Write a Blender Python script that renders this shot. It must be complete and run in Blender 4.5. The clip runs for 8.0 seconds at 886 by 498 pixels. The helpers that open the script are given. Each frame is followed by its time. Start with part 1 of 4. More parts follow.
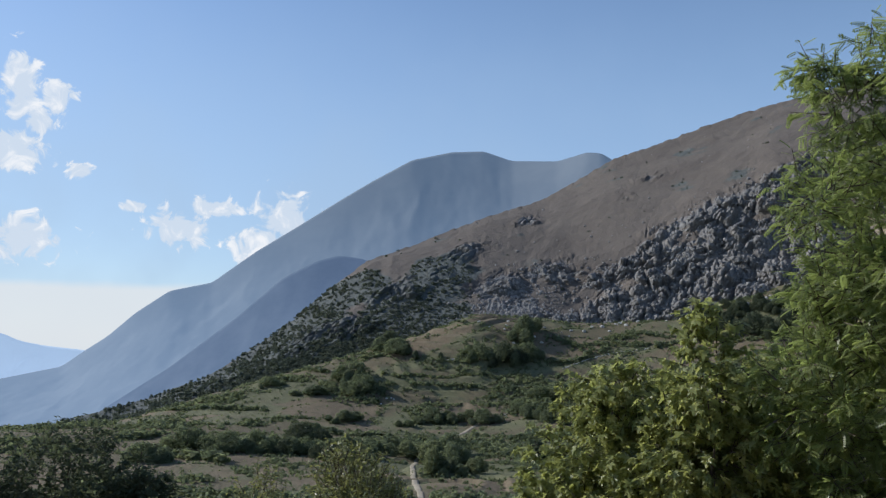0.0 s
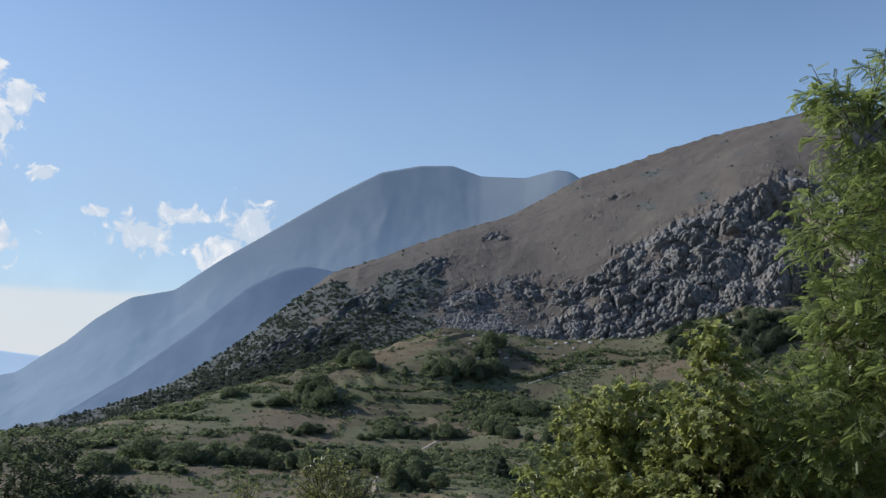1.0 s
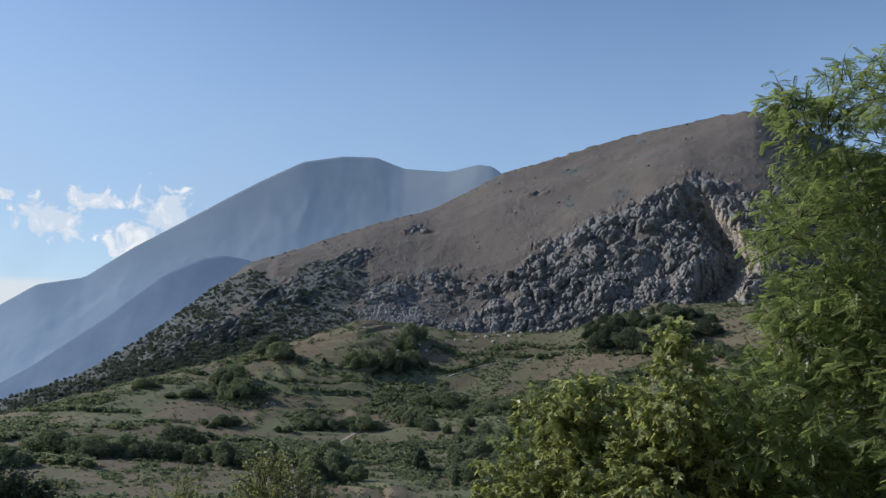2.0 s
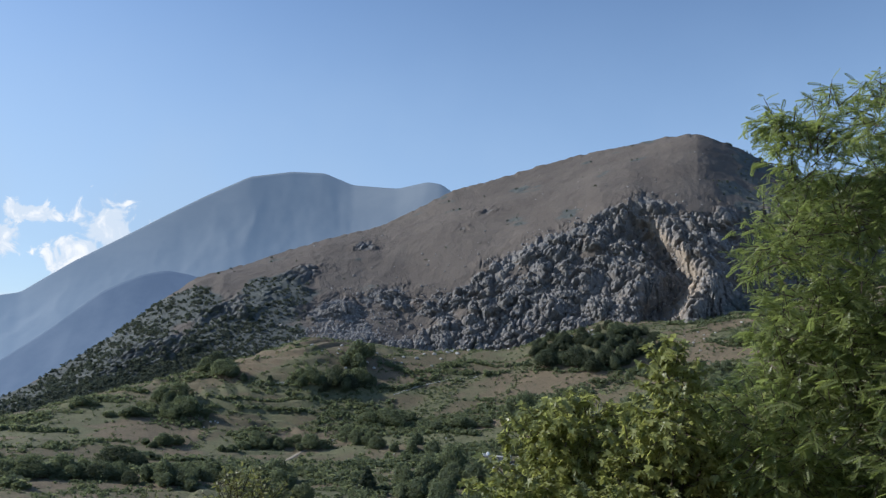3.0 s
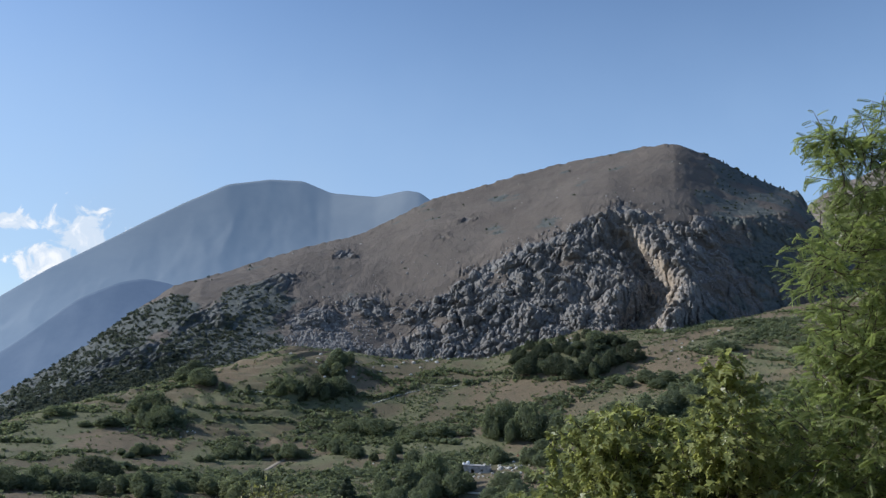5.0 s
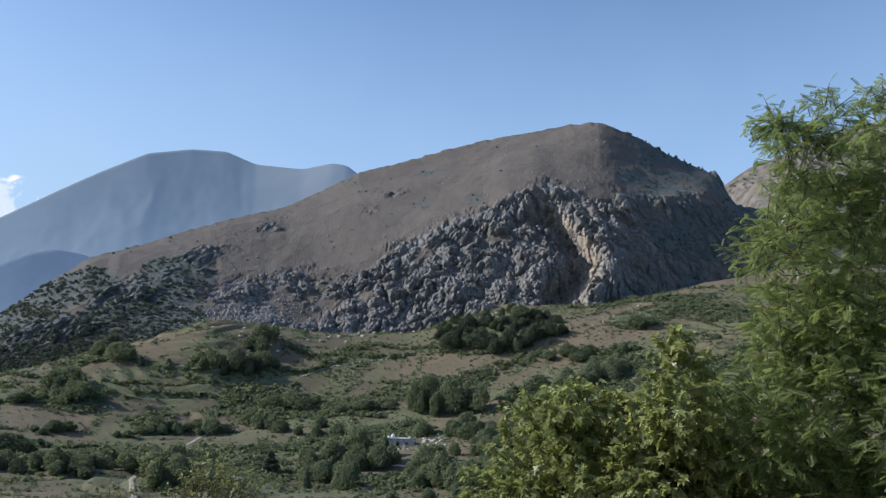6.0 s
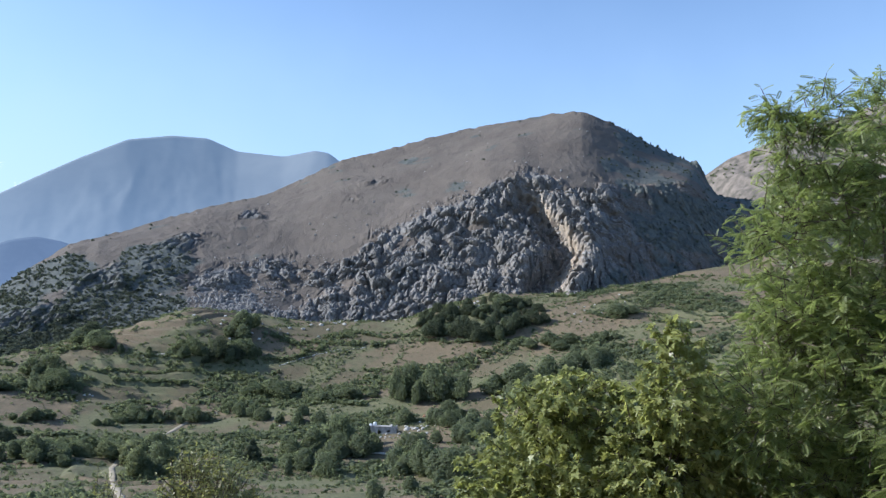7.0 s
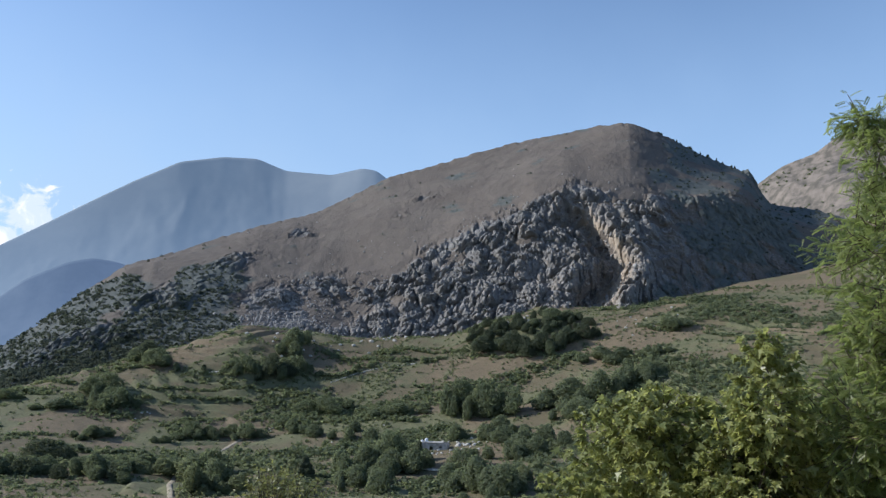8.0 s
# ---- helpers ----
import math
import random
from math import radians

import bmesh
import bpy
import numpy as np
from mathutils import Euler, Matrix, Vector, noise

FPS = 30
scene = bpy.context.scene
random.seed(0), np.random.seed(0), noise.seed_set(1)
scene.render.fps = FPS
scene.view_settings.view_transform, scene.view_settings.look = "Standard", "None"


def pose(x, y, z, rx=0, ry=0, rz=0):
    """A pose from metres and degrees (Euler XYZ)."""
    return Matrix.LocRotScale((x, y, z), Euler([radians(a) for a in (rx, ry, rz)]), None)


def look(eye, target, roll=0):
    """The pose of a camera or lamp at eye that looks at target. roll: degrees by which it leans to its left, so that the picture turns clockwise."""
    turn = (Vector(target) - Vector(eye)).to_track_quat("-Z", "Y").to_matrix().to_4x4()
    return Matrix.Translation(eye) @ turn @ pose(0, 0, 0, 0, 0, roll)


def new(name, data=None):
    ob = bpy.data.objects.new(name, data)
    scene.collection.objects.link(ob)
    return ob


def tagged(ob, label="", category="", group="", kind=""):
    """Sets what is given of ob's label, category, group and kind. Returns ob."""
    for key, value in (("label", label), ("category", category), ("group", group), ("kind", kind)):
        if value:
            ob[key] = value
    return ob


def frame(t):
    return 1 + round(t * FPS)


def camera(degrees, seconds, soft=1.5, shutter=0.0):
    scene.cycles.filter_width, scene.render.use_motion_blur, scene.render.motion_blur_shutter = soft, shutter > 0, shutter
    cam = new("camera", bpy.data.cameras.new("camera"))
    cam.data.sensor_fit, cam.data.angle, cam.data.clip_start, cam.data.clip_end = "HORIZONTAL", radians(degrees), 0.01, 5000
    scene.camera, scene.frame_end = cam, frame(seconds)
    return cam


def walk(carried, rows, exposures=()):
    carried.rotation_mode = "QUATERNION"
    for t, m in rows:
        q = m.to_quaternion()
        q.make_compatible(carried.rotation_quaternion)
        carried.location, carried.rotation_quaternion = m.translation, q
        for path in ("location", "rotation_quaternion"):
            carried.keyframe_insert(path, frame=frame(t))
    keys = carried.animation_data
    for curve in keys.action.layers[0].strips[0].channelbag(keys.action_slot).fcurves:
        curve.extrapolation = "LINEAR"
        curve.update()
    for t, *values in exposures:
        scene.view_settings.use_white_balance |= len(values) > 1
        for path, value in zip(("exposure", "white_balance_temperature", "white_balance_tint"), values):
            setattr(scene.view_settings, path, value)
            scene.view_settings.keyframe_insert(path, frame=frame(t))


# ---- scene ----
cam = camera(56.95, 8.0, 1.35)
PATH = [
    (0.0, pose(0.000, 0.000, 0.000, 96.30, -0.00, 0.00)),
    (0.5, pose(-0.250, 0.099, 0.028, 97.10, 0.18, -0.84)),
    (1.0, pose(-0.506, 0.208, 0.027, 97.28, -1.23, -2.49)),
    (1.5, pose(-0.803, 0.242, 0.037, 96.93, -1.46, -5.70)),
    (1.7, pose(-0.921, 0.274, 0.033, 96.77, -1.61, -6.88)),
    (2.8, pose(-1.566, 0.455, 0.012, 97.89, -1.66, -10.72)),
    (3.0, pose(-1.684, 0.487, 0.008, 98.21, -1.76, -11.76)),
    (3.5, pose(-1.902, 0.539, 0.029, 98.77, -1.86, -13.14)),
    (4.0, pose(-2.121, 0.585, 0.046, 98.94, -1.41, -12.52)),
    (4.2, pose(-2.226, 0.613, 0.048, 98.86, -0.96, -12.24)),
    (5.3, pose(-2.805, 0.764, 0.058, 98.80, -2.13, -14.00)),
    (5.5, pose(-2.910, 0.791, 0.059, 98.65, -2.31, -14.71)),
    (6.0, pose(-3.039, 0.865, 0.064, 97.20, -1.60, -18.46)),
    (6.5, pose(-3.144, 0.969, 0.086, 95.97, -1.18, -21.20)),
    (7.0, pose(-3.191, 0.997, 0.079, 96.42, -1.68, -19.73)),
    (7.5, pose(-3.374, 1.054, 0.086, 97.09, -1.09, -17.33)),
    (8.0, pose(-3.621, 1.137, 0.080, 97.40, -1.11, -16.29)),
]
EXPOSURES = [(0.0, 0.0, 6200, 10), (1.0, -0.06, 6180, 10), (1.5, -0.06, 6180, 10), (3.0, 0.12, 6150, 10), (3.5, 0.18, 6150, 10), (5.5, 0.1, 6120, 10), (6.0, 0.24, 6120, 10), (6.5, 0.74, 5980, 10), (7.0, 0.7, 5980, 10), (7.5, 0.53, 6120, 10), (8.0, 0.31, 6150, 10)]
walk(cam, PATH, EXPOSURES)

# ---- sky, sun ----
SUN_AZ, SUN_EL = -66.0, 30.0          # degrees clockwise from north (+y), above the horizon
world = bpy.data.worlds.new("sky")
scene.world = world
world.use_nodes = True


class Nodes:
    """Short hand for building node trees."""

    def __init__(self, tree):
        self.tree = tree

    def add(self, kind, inputs=None, operation="", blend="", attribute=""):
        n = self.tree.nodes.new(kind)
        if operation:
            n.operation = operation
        if kind == "ShaderNodeMix":
            n.data_type, n.blend_type = "RGBA", blend
        if kind == "ShaderNodeMapRange":
            n.interpolation_type = "SMOOTHSTEP"
        if attribute:
            n.attribute_name = attribute
        for k, v in (inputs or {}).items():
            if isinstance(v, bpy.types.NodeSocket):
                self.tree.links.new(v, n.inputs[k])
            else:
                n.inputs[k].default_value = v
        return n

    def math(self, op, a, b=0.0, c=0.0):
        return self.add("ShaderNodeMath", {0: a, 1: b, 2: c}, operation=op).outputs[0]

    def mix(self, fac, a, b, blend="MIX"):
        return self.add("ShaderNodeMix", {0: fac, 6: a, 7: b}, blend=blend).outputs[2]

    def noise(self, vec, scale, detail=4.0, rough=0.55, out=0, distortion=0.0):
        return self.add("ShaderNodeTexNoise", {"Vector": vec, "Scale": scale, "Detail": detail, "Roughness": rough,
                                               "Distortion": distortion}).outputs[out]

    def ramp(self, fac, lo, hi, a=0.0, b=1.0):
        return self.add("ShaderNodeMapRange", {0: fac, 1: lo, 2: hi, 3: a, 4: b}).outputs[0]


def build_sky():
    n = Nodes(world.node_tree)
    world.node_tree.nodes.clear()
    sky = n.add("ShaderNodeTexSky")
    sky.sky_type, sky.sun_disc, sky.sun_elevation, sky.sun_rotation = "NISHITA", False, radians(SUN_EL), radians(SUN_AZ)
    sky.altitude, sky.air_density, sky.dust_density, sky.ozone_density = 1200.0, 1.0, 0.5, 2.2
    view = n.add("ShaderNodeTexCoord").outputs["Generated"]
    xyz = n.add("ShaderNodeSeparateXYZ", {0: view})
    az = n.math("MULTIPLY", n.math("ARCTAN2", xyz.outputs[0], xyz.outputs[1]), 57.2958)
    el = n.math("MULTIPLY", n.math("ARCSINE", xyz.outputs[2]), 57.2958)
    puff = n.noise(view, 42.0, 8.0, 0.6, distortion=0.7)
    big = n.noise(view, 9.0, 3.0, 0.5)
    cover = None
    # cumulus puffs: centre (azimuth, elevation), half width, half height in degrees
    for ca, ce, w, h in ((-28.0, 15.6, 1.1, 2.3), (-25.7, 15.2, 1.1, 1.3), (-26.9, 13.6, 1.0, 0.9), (-28.6, 11.9, 2.4, 1.5),
                         (-24.3, 10.7, 0.8, 0.6), (-27.5, 6.3, 2.8, 1.5), (-20.8, 8.7, 1.0, 0.4), (-18.0, 7.4, 2.3, 1.5),
                         (-15.9, 8.8, 2.0, 0.8), (-10.9, 8.2, 2.3, 1.9), (-12.2, 6.3, 2.4, 1.6), (-33.0, 9.0, 4.0, 2.0), (-38.0, 14.0, 4.0, 3.0)):
        dx = n.math("DIVIDE", n.math("SUBTRACT", az, ca), w)
        dy = n.math("DIVIDE", n.math("SUBTRACT", el, ce), h)
        d2 = n.math("ADD", n.math("MULTIPLY", dx, dx), n.math("MULTIPLY", dy, dy))
        m = n.math("SUBTRACT", 1.0, n.math("SQRT", d2))
        cover = m if cover is None else n.math("MAXIMUM", cover, m)
    edge = n.math("ADD", cover, n.math("MULTIPLY", n.math("SUBTRACT", puff, 0.47), 3.4))
    cloud = n.ramp(edge, 0.08, 0.5)
    # pale bank low over the western horizon
    top = n.math("ADD", n.math("ADD", el, n.math("MULTIPLY", n.math("SUBTRACT", big, 0.5), 1.2)), n.math("MULTIPLY", n.math("ADD", az, 25.0), 0.02))
    bank = n.math("MULTIPLY", n.ramp(top, 3.9, 3.2), n.ramp(az, -6.0, -16.0))
    veil = n.math("MULTIPLY", n.ramp(el, 30.0, 6.0), n.ramp(big, 0.3, 0.75, 0.8, 1.0))
    lit = n.mix(n.ramp(puff, 0.5, 0.7), (4.6, 5.1, 5.7, 1), (6.6, 6.5, 6.4, 1))
    col = n.mix(n.math("MULTIPLY", veil, 0.8), sky.outputs[0], n.mix(n.ramp(az, 30.0, -30.0), (2.35, 3.4, 4.9, 1), (2.9, 3.8, 4.9, 1)))
    col = n.mix(n.math("MULTIPLY", bank, 0.85), col, (5.3, 5.45, 5.5, 1))
    col = n.mix(n.math("MULTIPLY", cloud, 0.92), col, lit)
    bg = n.add("ShaderNodeBackground", {0: col, 1: 0.143})
    out = n.add("ShaderNodeOutputWorld")
    world.node_tree.links.new(bg.outputs[0], out.inputs[0])


build_sky()
sun = new("sun", bpy.data.lights.new("sun", "SUN"))
sun.data.energy, sun.data.angle, sun.data.color = 4.4, radians(0.53), (1.0, 0.95, 0.88)
SUN_DIR = Vector((math.sin(radians(SUN_AZ)) * math.cos(radians(SUN_EL)), math.cos(radians(SUN_AZ)) * math.cos(radians(SUN_EL)), math.sin(radians(SUN_EL))))
sun.matrix_world = look(SUN_DIR * 50, (0, 0, 0))


# ---- noise ----
def hash3(i, j, k, seed):
    h = (i * 374761393 + j * 668265263 + k * 2147483647 + seed * 974634777) & 0xFFFFFFFF
    h = ((h ^ (h >> 13)) * 1274126177) & 0xFFFFFFFF
    h = ((h ^ (h >> 16)) * 2246822519) & 0xFFFFFFFF
    return ((h ^ (h >> 15)) & 0xFFFFFF) / float(0xFFFFFF)


def value_noise(x, y, z, seed=0):
    """Smooth noise from 0 to 1."""
    x, y, z = np.broadcast_arrays(np.asarray(x, float), np.asarray(y, float), np.asarray(z, float))
    i, j, k = (np.floor(a).astype(np.int64) for a in (x, y, z))
    u, v, w = x - i, y - j, z - k
    u, v, w = (a * a * a * (a * (a * 6 - 15) + 10) for a in (u, v, w))
    total = 0
    for a in (0, 1):
        for b in (0, 1):
            for c in (0, 1):
                total = total + hash3(i + a, j + b, k + c, seed) * (u if a else 1 - u) * (v if b else 1 - v) * (w if c else 1 - w)
    return total


def fbm(x, y, z=0.0, octaves=4, seed=0, gain=0.5):
    """Layered noise about 0, roughly -1 to 1."""
    total, amp, norm = 0, 1.0, 0
    for o in range(octaves):
        total = total + amp * (value_noise(np.asarray(x) * 2 ** o, np.asarray(y) * 2 ** o, np.asarray(z) * 2 ** o, seed + o) * 2 - 1)
        norm, amp = norm + amp, amp * gain
    return total / norm * 1.6


def worley(x, y, z, seed=0):
    """Distance to the nearest and the second nearest of scattered points, and a number for the cell."""
    x, y, z = np.broadcast_arrays(np.asarray(x, float), np.asarray(y, float), np.asarray(z, float))
    i, j, k = (np.floor(a).astype(np.int64) for a in (x, y, z))
    f1, f2, cell = np.full(x.shape, 9.0), np.full(x.shape, 9.0), np.zeros(x.shape)
    for a in (-1, 0, 1):
        for b in (-1, 0, 1):
            for c in (-1, 0, 1):
                I, J, K = i + a, j + b, k + c
                d = np.sqrt((I + hash3(I, J, K, seed) - x) ** 2 + (J + hash3(I, J, K, seed + 7) - y) ** 2 + (K + hash3(I, J, K, seed + 13) - z) ** 2)
                near = d < f1
                f2 = np.where(near, f1, np.minimum(f2, d))
                cell = np.where(near, hash3(I, J, K, seed + 29), cell)
                f1 = np.where(near, d, f1)
    return f1, f2, cell


def smooth(a, lo, hi):
    t = np.clip((np.asarray(a, float) - lo) / (hi - lo), 0, 1)
    return t * t * (3 - 2 * t)


def soft_line(az, keys, blur):
    """A smooth curve over azimuth through (azimuth, value) keys."""
    ka, kv = np.array(keys[0::2], float), np.array(keys[1::2], float)
    offs = np.linspace(-1.5, 1.5, 13)
    w = np.exp(-offs ** 2 * 2)
    return sum(wi * np.interp(np.asarray(az) + o * blur, ka, kv) for o, wi in zip(offs, w)) / w.sum()


# ---- materials ----
def material(name, rough=0.9, spec=0.2):
    m = bpy.data.materials.new(name)
    m.use_nodes = True
    n = Nodes(m.node_tree)
    b = m.node_tree.nodes["Principled BSDF"]
    b.inputs["Roughness"].default_value, b.inputs["Specular IOR Level"].default_value = rough, spec
    return m, n, b


def position(n):
    return n.add("ShaderNodeNewGeometry").outputs["Position"]


def scaled(n, vec, x, y, z):
    return n.add("ShaderNodeVectorMath", {0: vec, 1: (x, y, z)}, operation="MULTIPLY").outputs[0]


def bump(n, b, height, strength, distance):
    b_n = n.add("ShaderNodeBump", {"Height": height, "Strength": strength, "Distance": distance})
    n.tree.links.new(b_n.outputs[0], b.inputs["Normal"])


def field_material():
    m, n, b = material("valley_fields")
    p = position(n)
    flat = scaled(n, p, 1.0, 1.0, 3.0)
    tone = n.add("ShaderNodeAttribute", attribute="parcel").outputs["Fac"]
    hedge = n.add("ShaderNodeAttribute", attribute="hedge").outputs["Fac"]
    dry = n.mix(n.noise(flat, 0.03, 4.0), (0.118, 0.097, 0.058, 1), (0.18, 0.145, 0.09, 1))
    dry = n.mix(n.ramp(tone, 0.55, 0.62), dry, (0.195, 0.148, 0.097, 1))
    green = n.mix(n.noise(p, 0.3, 4.0), (0.125, 0.132, 0.07, 1), (0.18, 0.176, 0.093, 1))
    g = n.math("ADD", n.noise(flat, 0.016, 5.0, 0.6), n.math("MULTIPLY", n.ramp(tone, 0.30, 0.24), 0.20))
    g = n.math("ADD", g, n.math("MULTIPLY", hedge, 0.10))
    col = n.mix(n.ramp(g, 0.52, 0.68), dry, green)
    fine = n.noise(p, 0.9, 6.0, 0.7)
    col = n.mix(n.ramp(fine, 0.30, 0.70, 0.45, 0.0), col, (0.085, 0.085, 0.05, 1))
    tuft = n.ramp(n.noise(p, 0.22, 6.0, 0.72), 0.50, 0.66, 0.0, 0.7)
    col = n.mix(tuft, col, (0.085, 0.09, 0.052, 1))
    bare = n.ramp(n.noise(p, 0.35, 5.0, 0.7), 0.62, 0.74, 0.0, 0.35)
    col = n.mix(bare, col, (0.26, 0.22, 0.165, 1))
    n.tree.links.new(col, b.inputs["Base Color"])
    bump(n, b, n.math("ADD", fine, n.noise(p, 0.2, 5.0, 0.7)), 0.6, 0.8)
    return m


def rock_hill_material():
    """Dry brown grass above, broken grey limestone where the slope carries the rock weight."""
    m, n, b = material("limestone_and_dry_grass", 0.92)
    p = position(n)
    rock = n.add("ShaderNodeAttribute", attribute="rock").outputs["Fac"]
    green = n.add("ShaderNodeAttribute", attribute="scrub").outputs["Fac"]
    gully_sun = n.add("ShaderNodeAttribute", attribute="gully_sun").outputs["Fac"]
    long_p = scaled(n, p, 1.0, 1.0, 0.45)
    n1 = n.noise(long_p, 0.09, 6.0, 0.62)
    n2 = n.noise(p, 0.5, 5.0, 0.7)
    stone = n.mix(n.ramp(n1, 0.3, 0.7), (0.138, 0.135, 0.134, 1), (0.235, 0.23, 0.224, 1))
    stone = n.mix(n.ramp(n.noise(p, 0.035, 3.0), 0.5, 0.75, 0.0, 0.45), stone, (0.265, 0.22, 0.175, 1))
    stone = n.mix(n.ramp(n2, 0.30, 0.55, 0.6, 0.0), stone, (0.09, 0.092, 0.07, 1))
    # tan gully stone, made paler to paint in the sun on that wall
    stone = n.mix(n.math("MULTIPLY", gully_sun, n.ramp(n1, 0.3, 0.6, 0.5, 1.0)), stone, (0.40, 0.33, 0.255, 1))
    grass = n.mix(n.ramp(n.noise(p, 0.018, 5.0, 0.6), 0.3, 0.7), (0.108, 0.092, 0.082, 1), (0.144, 0.124, 0.108, 1))
    grass = n.mix(n.ramp(n2, 0.3, 0.62, 0.5, 0.0), grass, (0.10, 0.088, 0.062, 1))
    pebble = n.ramp(n.noise(p, 0.22, 5.0, 0.75), 0.60, 0.72)
    grass = n.mix(n.math("MULTIPLY", pebble, 0.35), grass, (0.30, 0.275, 0.245, 1))
    # scrub tone, lightened and blued so that haze is in the colour
    wood = n.mix(n.ramp(n.noise(p, 0.12, 5.0, 0.65), 0.35, 0.65), (0.07, 0.085, 0.083, 1), (0.11, 0.121, 0.113, 1))
    w = n.ramp(n.math("ADD", rock, n.math("MULTIPLY", n.math("SUBTRACT", n2, 0.5), 0.7)), 0.35, 0.6)
    col = n.mix(w, grass, stone)
    col = n.mix(n.ramp(n.math("ADD", green, n.math("MULTIPLY", n.math("SUBTRACT", n2, 0.5), 1.2)), 0.15, 0.55, 0.0, 0.92), col, wood)
    n.tree.links.new(col, b.inputs["Base Color"])
    bump(n, b, n.math("ADD", n.noise(long_p, 0.3, 7.0, 0.7), n.math("MULTIPLY", n2, 0.4)), 0.7, 1.6)
    return m


def haze_glow_material(name, low, high, haze_glow, strength, scale):
    """Backdrop mountains; the kilometres of bright air are painted in as blue emission."""
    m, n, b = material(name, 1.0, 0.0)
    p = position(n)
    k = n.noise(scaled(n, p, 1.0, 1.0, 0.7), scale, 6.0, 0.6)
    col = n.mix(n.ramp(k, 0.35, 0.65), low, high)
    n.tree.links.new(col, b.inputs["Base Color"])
    b.inputs["Emission Color"].default_value = haze_glow
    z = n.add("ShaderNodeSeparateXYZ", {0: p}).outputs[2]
    # emission rises towards the valley, imitating thicker haze low down
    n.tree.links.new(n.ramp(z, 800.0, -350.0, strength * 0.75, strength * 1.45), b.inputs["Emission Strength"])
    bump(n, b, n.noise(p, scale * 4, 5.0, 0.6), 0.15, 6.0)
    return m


def leaf_material(name, dark, light, through_col, gloss=0.35, trans=0.35, warm=None, rough=0.38):
    m, n, b = material(name, rough, gloss)
    r = n.add("ShaderNodeNewGeometry").outputs["Random Per Island"]
    col = n.mix(r, dark, light)
    col = n.mix(n.ramp(n.noise(position(n), 0.35, 3.0), 0.35, 0.65, 0.0, 0.35), col, warm or light)
    n.tree.links.new(col, b.inputs["Base Color"])
    t = n.add("ShaderNodeBsdfTranslucent", {0: through_col})
    mixed = n.add("ShaderNodeMixShader", {0: trans, 1: b.outputs[0], 2: t.outputs[0]})
    out = next(x for x in m.node_tree.nodes if x.type == "OUTPUT_MATERIAL")
    n.tree.links.new(mixed.outputs[0], out.inputs[0])
    return m


def plain_material(name, a, b_col, scale, rough=0.85, depth=0.01):
    m, n, b = material(name, rough)
    p = n.add("ShaderNodeTexCoord").outputs["Object"]
    k = n.noise(p, scale, 5.0, 0.65)
    n.tree.links.new(n.mix(n.ramp(k, 0.3, 0.7), a, b_col), b.inputs["Base Color"])
    bump(n, b, k, 0.6, depth)
    return m


FIELDS = field_material()
HILL = rock_hill_material()
# haze sits in the emission colours; the first three bases are blued for it too
FAR = haze_glow_material("far_mountain_painted_haze", (0.115, 0.125, 0.13, 1), (0.14, 0.15, 0.152, 1), (0.23, 0.345, 0.53, 1), 0.42, 0.004)
SPUR = haze_glow_material("wooded_spur_painted_haze", (0.05, 0.065, 0.075, 1), (0.085, 0.10, 0.11, 1), (0.20, 0.29, 0.47, 1), 0.37, 0.012)
DISTANT = haze_glow_material("distant_ridge_painted_haze", (0.24, 0.28, 0.31, 1), (0.28, 0.32, 0.35, 1), (0.46, 0.60, 0.80, 1), 0.55, 0.004)
# brown stony slope; its weak blue emission is haze painted on
RIGHT = haze_glow_material("stony_slope_painted_haze", (0.10, 0.088, 0.068, 1), (0.215, 0.182, 0.15, 1), (0.22, 0.28, 0.40, 1), 0.08, 0.055)
BARK = plain_material("grey_brown_bark", (0.06, 0.045, 0.035, 1), (0.17, 0.14, 0.11, 1), 9.0, 0.9, 0.02)
LOCUST_LEAF = leaf_material("locust_leaf", (0.09, 0.122, 0.056, 1), (0.168, 0.20, 0.085, 1), (0.37, 0.45, 0.13, 1), 0.4, 0.46, (0.235, 0.245, 0.075, 1))
MAPLE_LEAF = leaf_material("broad_lobed_leaf", (0.112, 0.138, 0.052, 1), (0.325, 0.335, 0.135, 1), (0.56, 0.59, 0.18, 1), 0.5, 0.42, (0.29, 0.30, 0.11, 1), 0.4)
ASH_LEAF = leaf_material("olive_leaf", (0.11, 0.12, 0.05, 1), (0.22, 0.215, 0.095, 1), (0.40, 0.41, 0.12, 1), 0.3, 0.35)
DARK_LEAF = leaf_material("dark_oak_leaf", (0.055, 0.068, 0.048, 1), (0.085, 0.10, 0.064, 1), (0.15, 0.18, 0.09, 1), 0.06, 0.35, None, 0.75)
SCRUB_LEAF = leaf_material("hillside_scrub", (0.066, 0.08, 0.062, 1), (0.098, 0.112, 0.086, 1), (0.13, 0.155, 0.10, 1), 0.06, 0.3, None, 0.75)
FAR_LEAF = leaf_material("valley_foliage", (0.09, 0.11, 0.072, 1), (0.15, 0.17, 0.108, 1), (0.28, 0.33, 0.16, 1), 0.06, 0.42, None, 0.75)
PALE_LEAF = leaf_material("pale_green_foliage", (0.12, 0.14, 0.08, 1), (0.18, 0.195, 0.11, 1), (0.32, 0.36, 0.17, 1), 0.06, 0.42, None, 0.75)


